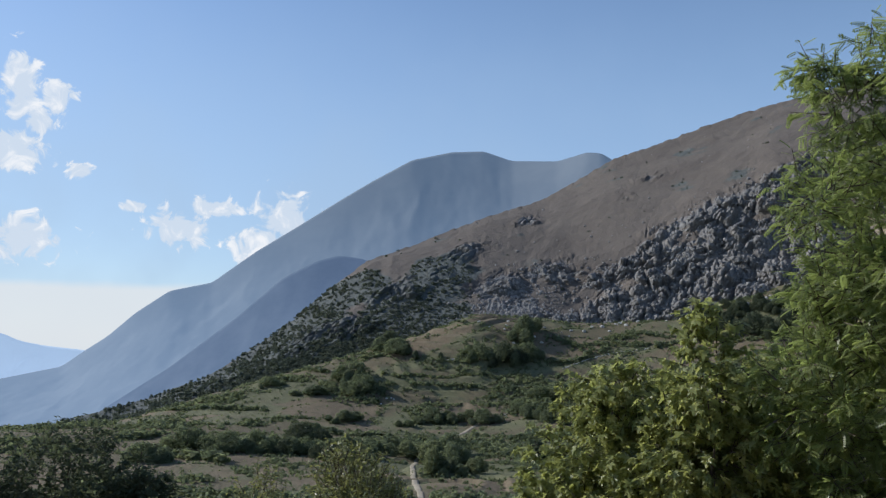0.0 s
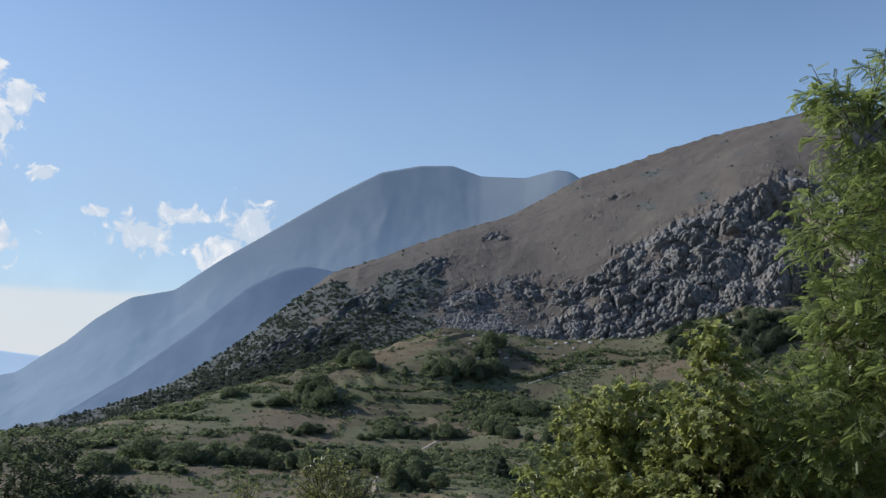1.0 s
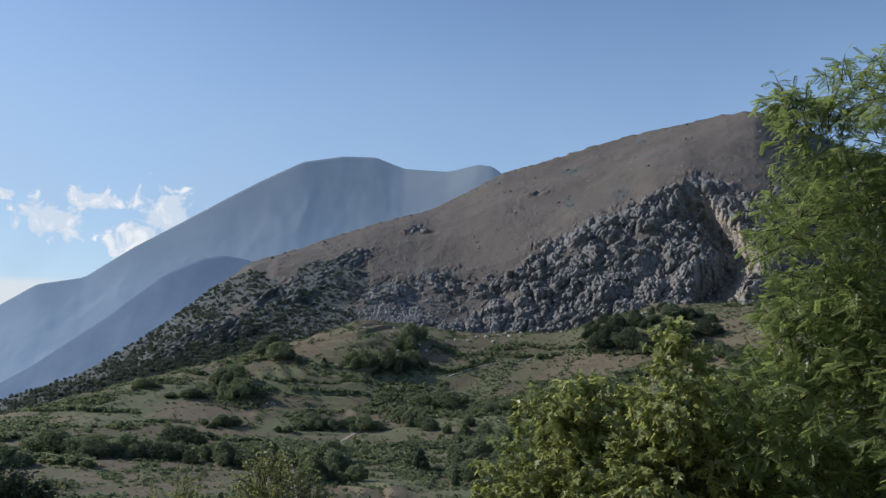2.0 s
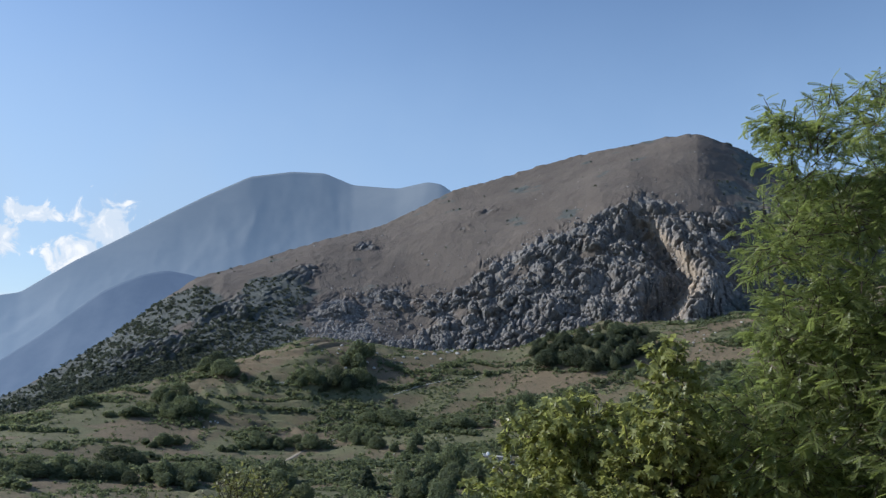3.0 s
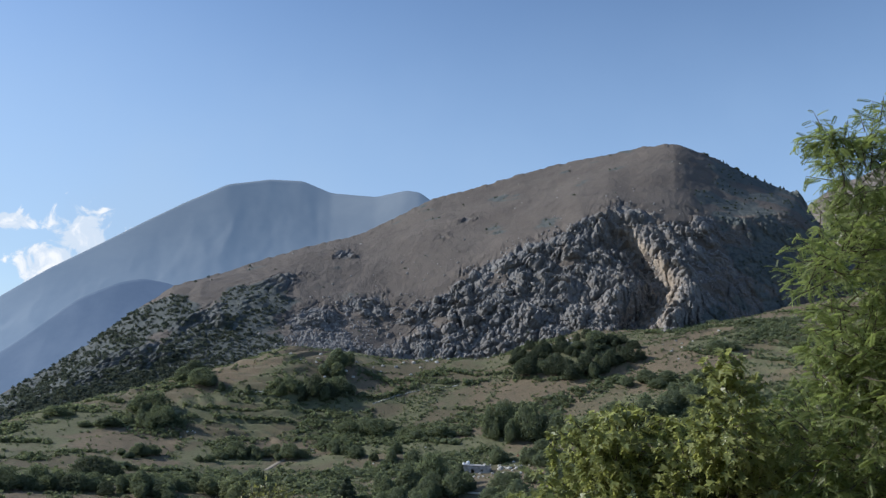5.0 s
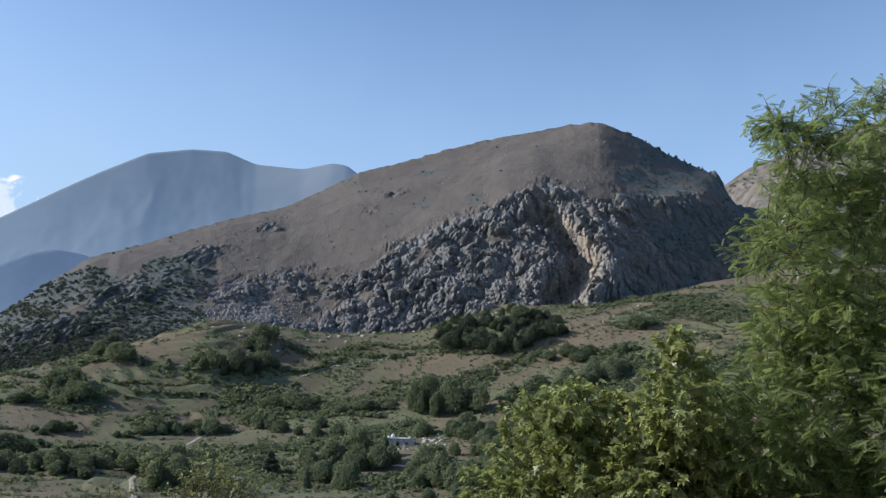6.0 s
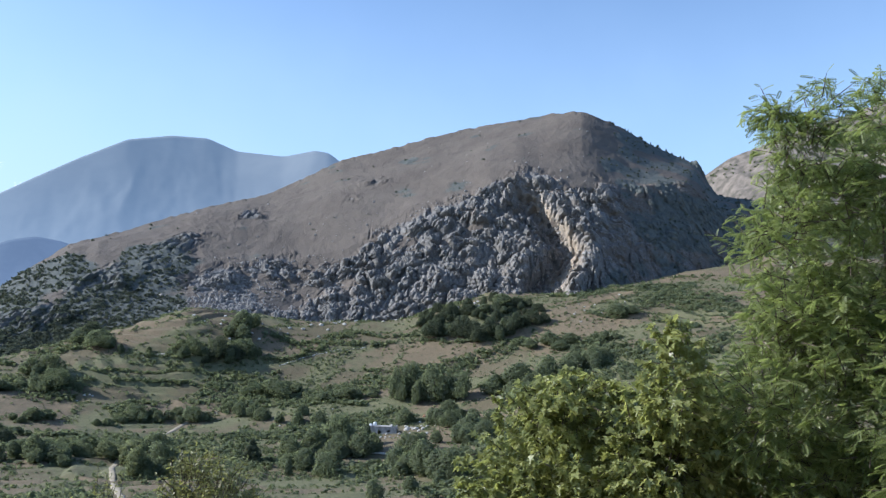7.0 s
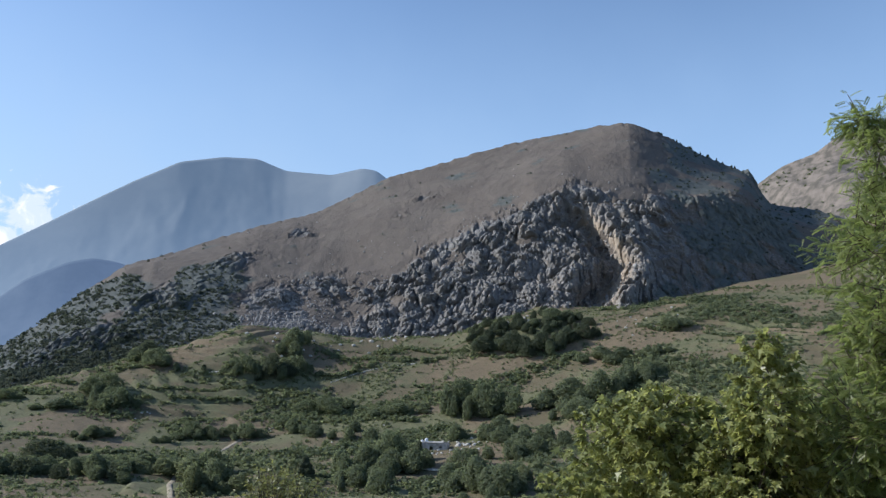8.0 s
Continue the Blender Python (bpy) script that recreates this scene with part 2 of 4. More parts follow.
# ---- terrain ----
def grid_mesh(name, P, mat, attrs=None, shade=True):
    """A sheet from an array of points, rows x columns x 3."""
    rows, cols = P.shape[:2]
    me = bpy.data.meshes.new(name)
    me.vertices.add(rows * cols)
    me.vertices.foreach_set("co", P.reshape(-1).astype(np.float32))
    i = (np.arange(rows - 1)[:, None] * cols + np.arange(cols - 1)[None, :]).ravel()
    quads = np.stack([i, i + 1, i + cols + 1, i + cols], 1).astype(np.int32)
    me.loops.add(quads.size)
    me.loops.foreach_set("vertex_index", quads.ravel())
    me.polygons.add(len(quads))
    me.polygons.foreach_set("loop_start", np.arange(0, quads.size, 4, dtype=np.int32))
    me.update(calc_edges=True)
    if shade:
        me.polygons.foreach_set("use_smooth", np.ones(len(quads), dtype=bool))
    for k, v in (attrs or {}).items():
        a = me.attributes.new(k, "FLOAT", "POINT")
        a.data.foreach_set("value", np.asarray(v, np.float32).ravel())
    me.materials.append(mat)
    me.validate()
    return new(name, me)


FOOT_EL = (-75, -7.0, -34, -6.8, -28, -6.5, -20, -5.2, -12, -2.7, -7.1, -1.4, -2.1, 0.0, 2.5, 1.7, 6.7, 1.3, 11, 1.0, 16.1, 1.1, 18.9, 2.1,
           22.8, 3.4, 26.6, 3.4, 29.7, 3.5, 32.3, 4.2, 35.9, 5.0, 39.4, 5.5, 42, 6.1, 60, 5.0, 80, 2.0)
MID_EL = (-75, -6.0, -28, -5.5, -20, -5.3, -10, -4.4, 0, -4.7, 10, -3.8, 20, -2.5, 30, -0.3, 40, 1.0, 60, 0.0, 80, -3.0)
LOW_EL = (-75, -7.5, -28, -6.4, -20, -6.8, -10, -7.0, 0, -7.5, 10, -7.2, 20, -6.0, 30, -4.2, 40, -3.2, 60, -3.0, 80, -6.0)
FOOT_R, MID_R, LOW_R = 735.0, 590.0, 480.0
FOOT_LINE = (-75, 660, -25, 660, -6, 712, 8, 732, 17, 722, 20, 730, 26, 770, 28, 748, 31, 768, 34, 825, 42, 985, 55, 1010, 80, 735)
RINGS = np.array([0.0, 3.0, 6.0, 12.0, 25.0, 60.0, 120.0, 300.0, LOW_R, MID_R, FOOT_R, 1100.0, 1700.0, 2600.0, 4950.0])


def ground_z(x, y):
    """Height of the bare ground."""
    x, y = np.asarray(x, float), np.asarray(y, float)
    az, r = np.degrees(np.arctan2(x, y)), np.hypot(x, y)
    front = smooth(np.abs(az), 100, 80)
    foot = soft_line(az, FOOT_LINE, 3)
    flat_r = r
    r = np.where(r > MID_R, MID_R + (r - MID_R) * (FOOT_R - MID_R) / (foot - MID_R), r)
    t = lambda e: np.tan(np.radians(e))
    zf, zm, zl = foot * t(soft_line(az, FOOT_EL, 1.5)), MID_R * t(soft_line(az, MID_EL, 4)), LOW_R * t(soft_line(az, LOW_EL, 5))
    o = np.zeros_like(az)
    zs = [o - 1.65, o - 1.7, o - 3.2, o - 6.6, o - 12.5, o - 26.0, o - 40.0, o - 58.5, zl, zm, zf, np.minimum(zf - 25, -105), o - 230, o - 330, o - 420]
    k = np.clip(np.searchsorted(RINGS, r, side="right") - 1, 0, len(RINGS) - 2)
    table = np.stack(zs, 0)
    # Hermite interpolation along the radius
    d = np.diff(table, axis=0) / np.diff(RINGS).reshape((-1,) + (1,) * az.ndim)
    s = np.concatenate([d[:1], (d[1:] + d[:-1]) / 2, d[-1:]])
    h = np.diff(RINGS)[k]
    u = np.clip((r - RINGS[k]) / h, 0, 1)
    r = flat_r
    pick = lambda a, kk: np.take_along_axis(a, kk[None], 0)[0]
    z0, z1, s0, s1 = pick(table, k), pick(table, k + 1), pick(s, k), pick(s, k + 1)
    z = (2 * u ** 3 - 3 * u ** 2 + 1) * z0 + (u ** 3 - 2 * u ** 2 + u) * h * s0 + (-2 * u ** 3 + 3 * u ** 2) * z1 + (u ** 3 - u ** 2) * h * s1
    back = -1.65 + 0.05 * np.minimum(r, 400) + 0.0 * z
    z = front * z + (1 - front) * back
    far = smooth(r, 150, 320) * smooth(r, 1300, 900)
    z = z + far * (fbm(x / 90, y / 90, 0, 3, 5) * 1.3 + fbm(x / 22, y / 22, 0, 3, 9) * 0.6)
    # terraces: the slope climbs in steps
    step = 5.5
    warp = fbm(x / 70, y / 70, 0, 2, 31) * 9.0
    q = (z + warp) / step
    fr = q - np.floor(q)
    terr = (smooth(fr, 0.0, 0.25) - fr) * step
    z = z + far * front * 0.55 * terr * smooth(fbm(x / 90, y / 90, 0, 3, 77), -0.1, 0.5)
    return z


def parcels(x, y):
    """The patchwork of fields: a number for each field, and 1 along its hedge."""
    x, y = np.asarray(x, float), np.asarray(y, float)
    wx, wy = fbm(x / 60, y / 60, 0, 2, 301) * 16, fbm(x / 60, y / 60, 0, 2, 311) * 10
    f1, f2, cell = worley((x + wx) / 62, (y + wy) / 30, 0.5, 321)
    return cell, smooth(f2 - f1, 0.14, 0.03)


def terrace_edge(x, y):
    """0 on the risers of the terraces, 1 in mid field."""
    z = ground_z(x, y)
    q = (z + fbm(np.asarray(x) / 70, np.asarray(y) / 70, 0, 2, 31) * 9.0) / 5.5
    fr = q - np.floor(q)
    return np.minimum(fr, 1 - fr) * 2


def build_ground():
    az = np.radians(np.concatenate([np.linspace(-180, -62, 30)[:-1], np.linspace(-62, -33, 40)[:-1], np.linspace(-33, 54, 440)[:-1],
                                    np.linspace(54, 80, 40)[:-1], np.linspace(80, 180, 26)]))
    r = np.concatenate([np.linspace(0.0, 12, 12)[:-1], np.linspace(12, 120, 20)[:-1], np.linspace(120, 280, 30)[:-1], np.linspace(280, 780, 270)[:-1],
                        np.linspace(780, 1300, 30)[:-1], np.linspace(1300, 4900, 24)])
    A, R = np.meshgrid(az, r)
    X, Y = np.sin(A) * R, np.cos(A) * R
    tone, hedge = parcels(X, Y)
    ob = grid_mesh("ground", np.stack([X, Y, ground_z(X, Y)], -1), FIELDS, {"parcel": tone, "hedge": hedge})
    return tagged(ob, "dry terraced valley floor of brown and green fields", "ground", kind="structure")


build_ground()

CREST_EL = (-30, -8.0, -24, -6.4, -21.2, -5.2, -15.5, -2.2, -12.9, -0.6, -10.5, 1.2, -8, 3.4, -5.4, 5.4, -2.8, 6.3, 0, 7.4, 3, 8.5, 7.2, 9.75, 12, 12.3,
            14.3, 12.95, 18.7, 14.3, 21.7, 15.0, 24.1, 15.4, 27.1, 15.95, 29, 16.05, 29.8, 15.75, 31.7, 14.9, 33.6, 13.8, 35.4, 12.9, 36.9, 12.25,
            37.4, 11.2, 38.1, 10.2, 40.9, 9.7, 44, 8.5, 50, 6.0)
CREST_R = (-30, 800, -20, 830, -10, 930, 0, 1060, 10, 1160, 22, 1180, 27, 1130, 29, 1085, 33, 1140, 37, 1165, 40, 1170, 50, 1180)
TOP_EL = (-30, -7.5, -20, -4.6, -12, -1.4, -7, 1.2, -2, 3.4, 3, 4.4, 7, 5.2, 8.9, 5.2, 10.9, 6.0, 12.8, 6.6, 16, 7.4, 18.8, 8.7, 21, 9.7, 22.3, 10.8,
          24.7, 11.6, 27.1, 11.2, 28.6, 10.8, 32.4, 10.9, 36.1, 11.2, 38, 9.4, 42, 8.2, 50, 5.5)
TOP_R = (-30, 690, -12, 765, 0, 830, 10, 855, 17, 848, 20, 856, 26, 888, 28, 872, 29, 872, 31, 900, 34, 940, 38, 1000, 42, 1065, 50, 1090)


def build_hill():
    az = np.concatenate([np.linspace(-30, -14, 60)[:-1], np.linspace(-14, 2, 140)[:-1], np.linspace(2, 40, 780)[:-1], np.linspace(40, 50, 60)])
    t = lambda e: np.tan(np.radians(e))
    f_r = soft_line(az, FOOT_LINE, 3) - 6
    c_r, m_r = soft_line(az, CREST_R, 2.0), soft_line(az, TOP_R, 2.0)
    f_z = f_r * t(soft_line(az, FOOT_EL, 1.5)) - 9
    m_z = np.maximum(m_r * t(soft_line(az, TOP_EL, 0.8)), f_z + 2)
    c_z = np.maximum(c_r * t(soft_line(az, CREST_EL, 0.25)), m_z + 1)
    s1, s2, s3 = np.linspace(0, 1, 185)[:-1], np.linspace(0, 1, 100)[:-1], np.linspace(0, 1, 14)
    R = np.concatenate([f_r + (m_r - f_r) * s1[:, None], m_r + (c_r - m_r) * s2[:, None], c_r + 420 * s3[:, None]])
    bow = 0.05 * np.sin(np.pi * s2)[:, None]
    Z = np.concatenate([f_z + (m_z - f_z) * (0.86 * s1 + 0.14 * s1 ** 2)[:, None], m_z + (c_z - m_z) * (s2[:, None] + bow),
                        c_z - 160 * (s3 ** 1.6)[:, None] - np.maximum(0, c_z * 0.3) * s3[:, None]])
    S = np.concatenate([s1, 1 + s2, 2 + s3])[:, None] + 0 * az[None, :]
    A = az[None, :] + 0 * S
    # the gully: a hollow that runs down the crags, its far side steep, a buttress on either hand
    ga = np.interp(np.clip(S, 0, 1.1), (0.0, 0.12, 0.28, 0.42, 0.58, 0.8, 1.0), (26.3, 26.6, 27.5, 28.0, 27.0, 25.3, 24.6))
    off = A - ga
    hollow = np.where(off < 0, np.exp(-(off / 1.7) ** 2), np.exp(-(off / 0.85) ** 2)) * smooth(S, -0.02, 0.15) * smooth(S, 1.0, 0.7)
    R = R + 36 * hollow
    R = R - 30 * np.exp(-((off - 1.9) / 1.0) ** 2) * smooth(S, 0.8, 0.2)
    R = R - 22 * np.where(off < -2.0, np.exp(-((off + 2.0) / 1.6) ** 2), np.exp(-((off + 2.0) / 0.7) ** 2)) * smooth(S, 0.75, 0.35)
    # weight of the painted sunlight on the gully's far wall
    gully_sun = np.exp(-((off - 0.75) / 0.7) ** 2) * smooth(S, -0.05, 0.2) * smooth(S, 1.0, 0.75)
    X, Y = np.sin(np.radians(A)) * R, np.cos(np.radians(A)) * R
    # where bare rock shows
    patch = fbm(X / 60, Y / 60, Z / 45, 3, 3)
    rock = smooth(S, 1.16, 0.92) * smooth(A, 3.5, 8.0) * (1 - 0.6 * smooth(A, 38, 41))
    rock = np.maximum(rock, smooth(S, 1.25, 0.9) * smooth(A, 21.0, 24.0) * smooth(A, 33, 29))
    rock = rock * (1 - 0.55 * smooth(A + 2.0 * patch, 29.6, 32.5))
    rock = rock * smooth(patch - 0.55 * smooth(S, 0.75, 1.12) + 1.1 * smooth(A, 6, 16) - 0.08 + 0.5 * smooth(S, 0.9, 0.5) - 0.35 * smooth(A, 31, 34), -0.3, 0.4)
    left = smooth(A, 5.0, 1.0) * smooth(A, -15, -9) * smooth(S, 0.62, 0.8) * smooth(S, 1.45, 1.15)
    rock = np.maximum(rock, 0.75 * left * smooth(patch, -0.1, 0.5))
    rock = rock * (1 - 0.75 * smooth(fbm(X / 22, Y / 22, Z / 9, 3, 35), 0.25, 0.6) * smooth(S, 0.25, 0.6))
    for ca, cs, wa, ws in ((5.9, 1.55, 0.9, 0.13), (14.3, 1.52, 1.1, 0.06), (13.0, 1.38, 0.6, 0.04), (4.0, 0.75, 1.8, 0.25), (1.5, 1.35, 1.5, 0.1), (36.9, 1.97, 0.5, 0.1)):
        rock = np.maximum(rock, 1.1 * np.exp(-((A - ca) / wa) ** 2 - ((S - cs) / ws) ** 2) * smooth(patch, -0.9, 0.2))
    scree = np.exp(-((A - 4.5) / 3.0) ** 2 - ((S - 0.3) / 0.3) ** 2)
    # crags: rounded towers and bosses with clefts between, in four sizes
    warp = fbm(X / 34, Y / 34, Z / 44, 3, 41) * 7
    crag = -7.5
    for wide, tall, amp, seed in ((21, 46, 10.0, 11), (9.5, 21, 6.5, 23), (4.4, 9, 3.4, 57), (2.2, 3.8, 1.5, 63)):
        f1, f2, cell = worley((X + warp) / wide + 0.12 * Z / wide, (Y + warp) / (wide * 1.2), Z / tall, seed)
        crag = crag + amp * (0.55 + 0.9 * cell) * np.maximum(0, 1 - 1.35 * f1 ** 2) * smooth(f2 - f1, -0.05, 0.16)
    fade = rock * smooth(S, -0.01, 0.08)
    out = crag * fade
    up = fade * crag * 0.34
    swell = fbm(X / 140, Y / 140, 0, 3, 61) * 5 * smooth(S, 0, 0.4) * smooth(S, 2.0, 1.7) + fbm(X / 12, Y / 12, Z / 12, 3, 67) * 0.8
    ravine = -np.abs(fbm(A / 2.2, S * 1.3, 0, 3, 71)) * 2 * smooth(A, 12, 4) * smooth(S, 0.05, 0.5) * smooth(S, 2.0, 1.6)
    R = R - out
    X, Y = np.sin(np.radians(A)) * R, np.cos(np.radians(A)) * R
    Z = Z + up + swell + ravine + (smooth(S, 1.9, 2.0) * smooth(S, 2.1, 2.0)) * fbm(A * 3, A * 0, 0, 3, 83) * 0.9
    Z = Z + 5.0 * np.exp(-((A - 36.75) / 0.35) ** 2) * smooth(S, 1.85, 2.0)
    # scrub cover, thickened on the right flank to put its shade into the colour
    scrub = smooth(fbm(X / 45, Y / 45, Z / 30, 3, 91) + 1.9 * smooth(A, 5, -2) * smooth(S, 1.6 + 0.8 * smooth(A, -3, -9), 1.1 + 0.8 * smooth(A, -3, -9)) - 0.5 + 0.7 * smooth(A, 29.5, 32) * smooth(S, 1.2, 1.9)
                   + 0.95 * smooth(A + 1.2 * patch, 29.8, 32.5) + 0.3 * smooth(A + 3 * patch, 31, 37) * smooth(S, 1.05, 0.6), 0.0, 0.9)
    ob = grid_mesh("rocky_hill", np.stack([X, Y, Z], -1), HILL, {"rock": rock + 0.45 * scree, "gully_sun": gully_sun * rock, "scrub": scrub * (1 - 0.8 * rock * smooth(A, 33, 30))})
    tagged(ob, "bare brown grass hill with grey limestone crags", "hill", kind="structure")
    return np.stack([X, Y, Z], -1), S, A, rock, scrub


HILL_P, HILL_S, HILL_A, HILL_ROCK, HILL_SCRUB = build_hill()


def build_ridge(name, mat, label, crest, crest_r, base_r, base_el, rough, seed, blur=0.5, cols=420, rows=110, wave=170.0):
    """A mountain with its ribs and ravines, from its base up to its crest and down behind."""
    az = np.linspace(crest[0], crest[-2], cols)
    s = np.concatenate([np.linspace(0, 1, rows)[:-1], 1 + np.linspace(0, 1, 12)])[:, None]
    cr = soft_line(az, crest_r, 4)
    cz = cr * np.tan(np.radians(soft_line(az, crest, blur)))
    bz = base_r * math.tan(radians(base_el))
    u = np.minimum(s, 1)
    R = base_r + (cr - base_r) * u + np.maximum(s - 1, 0) * 500
    body = cr * np.tan(np.radians(soft_line(az, crest, max(blur, 3.0))))
    Z = bz + (np.maximum(body, bz + 4) - bz) * (0.75 * u + 0.25 * u ** 2) + (np.maximum(cz, bz + 4) - np.maximum(body, bz + 4)) * u ** 4 - np.maximum(s - 1, 0) * 260
    A = az[None, :] + 0 * s
    X, Y = np.sin(np.radians(A)) * R, np.cos(np.radians(A)) * R
    k = smooth(u, 0, 0.3) * smooth(u, 1.0, 0.82)
    rib = -np.abs(fbm(X / wave, Y / (wave * 1.9), 0, 4, seed)) * rough * 1.6 + fbm(X / (wave * 0.3), Y / (wave * 0.3), Z / (wave * 0.3), 3, seed + 9) * rough * 0.12
    Z = Z + rib * k + fbm(A * 4, A * 0, 0, 3, seed + 5) * rough * 0.012 * smooth(u, 0.8, 1)
    return tagged(grid_mesh(name, np.stack([X, Y, Z], -1), mat), label, "mountain", kind="structure")


build_ridge("backdrop_far_mountain", FAR, "high mountain with blue haze painted in as glow",
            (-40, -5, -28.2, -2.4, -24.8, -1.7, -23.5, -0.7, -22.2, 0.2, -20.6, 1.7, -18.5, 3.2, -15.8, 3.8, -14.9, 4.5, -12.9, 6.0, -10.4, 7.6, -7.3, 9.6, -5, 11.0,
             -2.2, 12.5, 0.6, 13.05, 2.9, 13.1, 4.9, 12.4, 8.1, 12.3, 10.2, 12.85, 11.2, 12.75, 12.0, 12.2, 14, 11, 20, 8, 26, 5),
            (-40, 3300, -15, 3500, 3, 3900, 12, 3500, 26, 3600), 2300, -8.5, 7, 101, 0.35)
build_ridge("backdrop_wooded_spur", SPUR, "dark wooded spur with blue haze painted in as glow",
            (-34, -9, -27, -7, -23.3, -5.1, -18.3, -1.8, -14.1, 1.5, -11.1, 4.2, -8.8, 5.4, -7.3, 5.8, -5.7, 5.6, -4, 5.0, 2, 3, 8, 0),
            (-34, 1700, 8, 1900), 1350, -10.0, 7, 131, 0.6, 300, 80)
build_ridge("backdrop_distant_ridge", DISTANT, "skyline ridge with pale blue haze painted in as glow",
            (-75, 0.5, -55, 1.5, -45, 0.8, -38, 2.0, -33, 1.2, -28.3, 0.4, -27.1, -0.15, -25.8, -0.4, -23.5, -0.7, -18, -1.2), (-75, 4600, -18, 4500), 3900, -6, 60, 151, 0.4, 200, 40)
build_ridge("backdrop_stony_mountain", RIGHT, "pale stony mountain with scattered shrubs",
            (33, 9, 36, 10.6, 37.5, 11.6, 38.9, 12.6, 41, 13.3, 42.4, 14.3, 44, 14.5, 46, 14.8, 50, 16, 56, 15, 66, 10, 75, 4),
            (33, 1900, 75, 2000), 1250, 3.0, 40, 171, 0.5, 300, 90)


# ---- vegetation ----
def mesh_from(name, V, F, mat, smooth_shade=False):
    """V: n x 3 points; F: m x k corner numbers, all faces with k corners."""
    me = bpy.data.meshes.new(name)
    me.vertices.add(len(V))
    me.vertices.foreach_set("co", np.asarray(V, np.float32).ravel())
    F = np.asarray(F, np.int32)
    me.loops.add(F.size)
    me.loops.foreach_set("vertex_index", F.ravel())
    me.polygons.add(len(F))
    me.polygons.foreach_set("loop_start", np.arange(0, F.size, F.shape[1], dtype=np.int32))
    me.update(calc_edges=True)
    if smooth_shade:
        me.polygons.foreach_set("use_smooth", np.ones(len(F), dtype=bool))
    me.materials.append(mat)
    return me


def spread(template, P, M, size):
    """Copies of a template (points, faces) at places P with turns M (n x 3 x 3) and sizes."""
    V, F = template
    W = np.einsum("nij,vj->nvi", M, V) * np.asarray(size)[:, None, None] + P[:, None, :]
    G = F[None] + (np.arange(len(P)) * len(V))[:, None, None]
    return W.reshape(-1, 3), G.reshape(-1, F.shape[1])


def frames_along(d, rng, roll=3.14):
    """Turns whose y axis points along d, rolled at random."""
    d = d / np.linalg.norm(d, axis=1, keepdims=True)
    up = np.tile([0.0, 0.0, 1.0], (len(d), 1)) + rng.normal(0, 0.02, d.shape)
    x = np.cross(d, up)
    x /= np.linalg.norm(x, axis=1, keepdims=True)
    z = np.cross(x, d)
    a = rng.uniform(-roll, roll, len(d))[:, None]
    x2, z2 = x * np.cos(a) + z * np.sin(a), -x * np.sin(a) + z * np.cos(a)
    return np.stack([x2, d, z2], -1)


def balls(rng, n):
    v = rng.normal(0, 1, (n, 3))
    return v / np.linalg.norm(v, axis=1, keepdims=True)


def clump_crown(seed, lobes, n, size):
    """A far crown of many small leaf clumps on lumpy lobes; unit height."""
    rng = np.random.default_rng(seed)
    P, D = [], []
    for cx, cy, cz, rx, ry, rz in lobes:
        k = int(n * rx * rz / sum(q[3] * q[5] for q in lobes))
        d = balls(rng, k)
        bump_r = 1 + 0.28 * fbm(d[:, 0] * 2 + seed, d[:, 1] * 2, d[:, 2] * 2, 2, seed)
        P.append(np.array([cx, cy, cz]) + d * np.array([rx, ry, rz]) * (bump_r * rng.uniform(0.72, 1.06, k) )[:, None])
        D.append(d + rng.normal(0, 0.4, (k, 3)))
    P, D = np.concatenate(P), np.concatenate(D)
    tuft = (np.array([[-0.6, -0.45, 0], [0.6, -0.4, 0.1], [0.05, 0.7, 0.05]]), np.array([[0, 1, 2]]))
    M = frames_along(D, rng)[:, :, [0, 2, 1]]
    return spread(tuft, P, M, rng.uniform(0.6, 1.3, len(P)) * size)


ROUND = ((0, 0, 0.52, 0.36, 0.36, 0.36), (-0.2, 0.08, 0.34, 0.26, 0.26, 0.30), (0.22, -0.05, 0.36, 0.25, 0.26, 0.30), (0.05, 0.1, 0.76, 0.2, 0.2, 0.2), (0.0, -0.15, 0.22, 0.26, 0.22, 0.22))
WIDE = ((0, 0, 0.45, 0.5, 0.45, 0.42), (-0.42, 0.05, 0.3, 0.32, 0.3, 0.34), (0.42, -0.1, 0.32, 0.34, 0.3, 0.34), (0.15, 0.1, 0.74, 0.26, 0.25, 0.22), (-0.2, 0, 0.66, 0.24, 0.25, 0.24), (0.1, -0.3, 0.22, 0.4, 0.25, 0.22))
TALL = ((0, 0, 0.5, 0.2, 0.2, 0.42), (0.05, 0.02, 0.3, 0.22, 0.22, 0.3), (-0.04, 0, 0.72, 0.14, 0.14, 0.26))
CONE = ((0, 0, 0.16, 0.3, 0.3, 0.18), (0, 0, 0.38, 0.23, 0.23, 0.2), (0, 0, 0.6, 0.16, 0.16, 0.19), (0, 0, 0.82, 0.08, 0.08, 0.17))
CROWNS = {}
for kind_name, lobes, leaf in (("round", ROUND, FAR_LEAF), ("wide", WIDE, FAR_LEAF), ("tall", TALL, FAR_LEAF), ("cone", CONE, DARK_LEAF), ("pale", ROUND, PALE_LEAF), ("dark", WIDE, DARK_LEAF)):
    CROWNS[kind_name] = [mesh_from("crown", *clump_crown(300 + 7 * v + len(kind_name), lobes, 3800, 0.052), leaf) for v in range(3)]


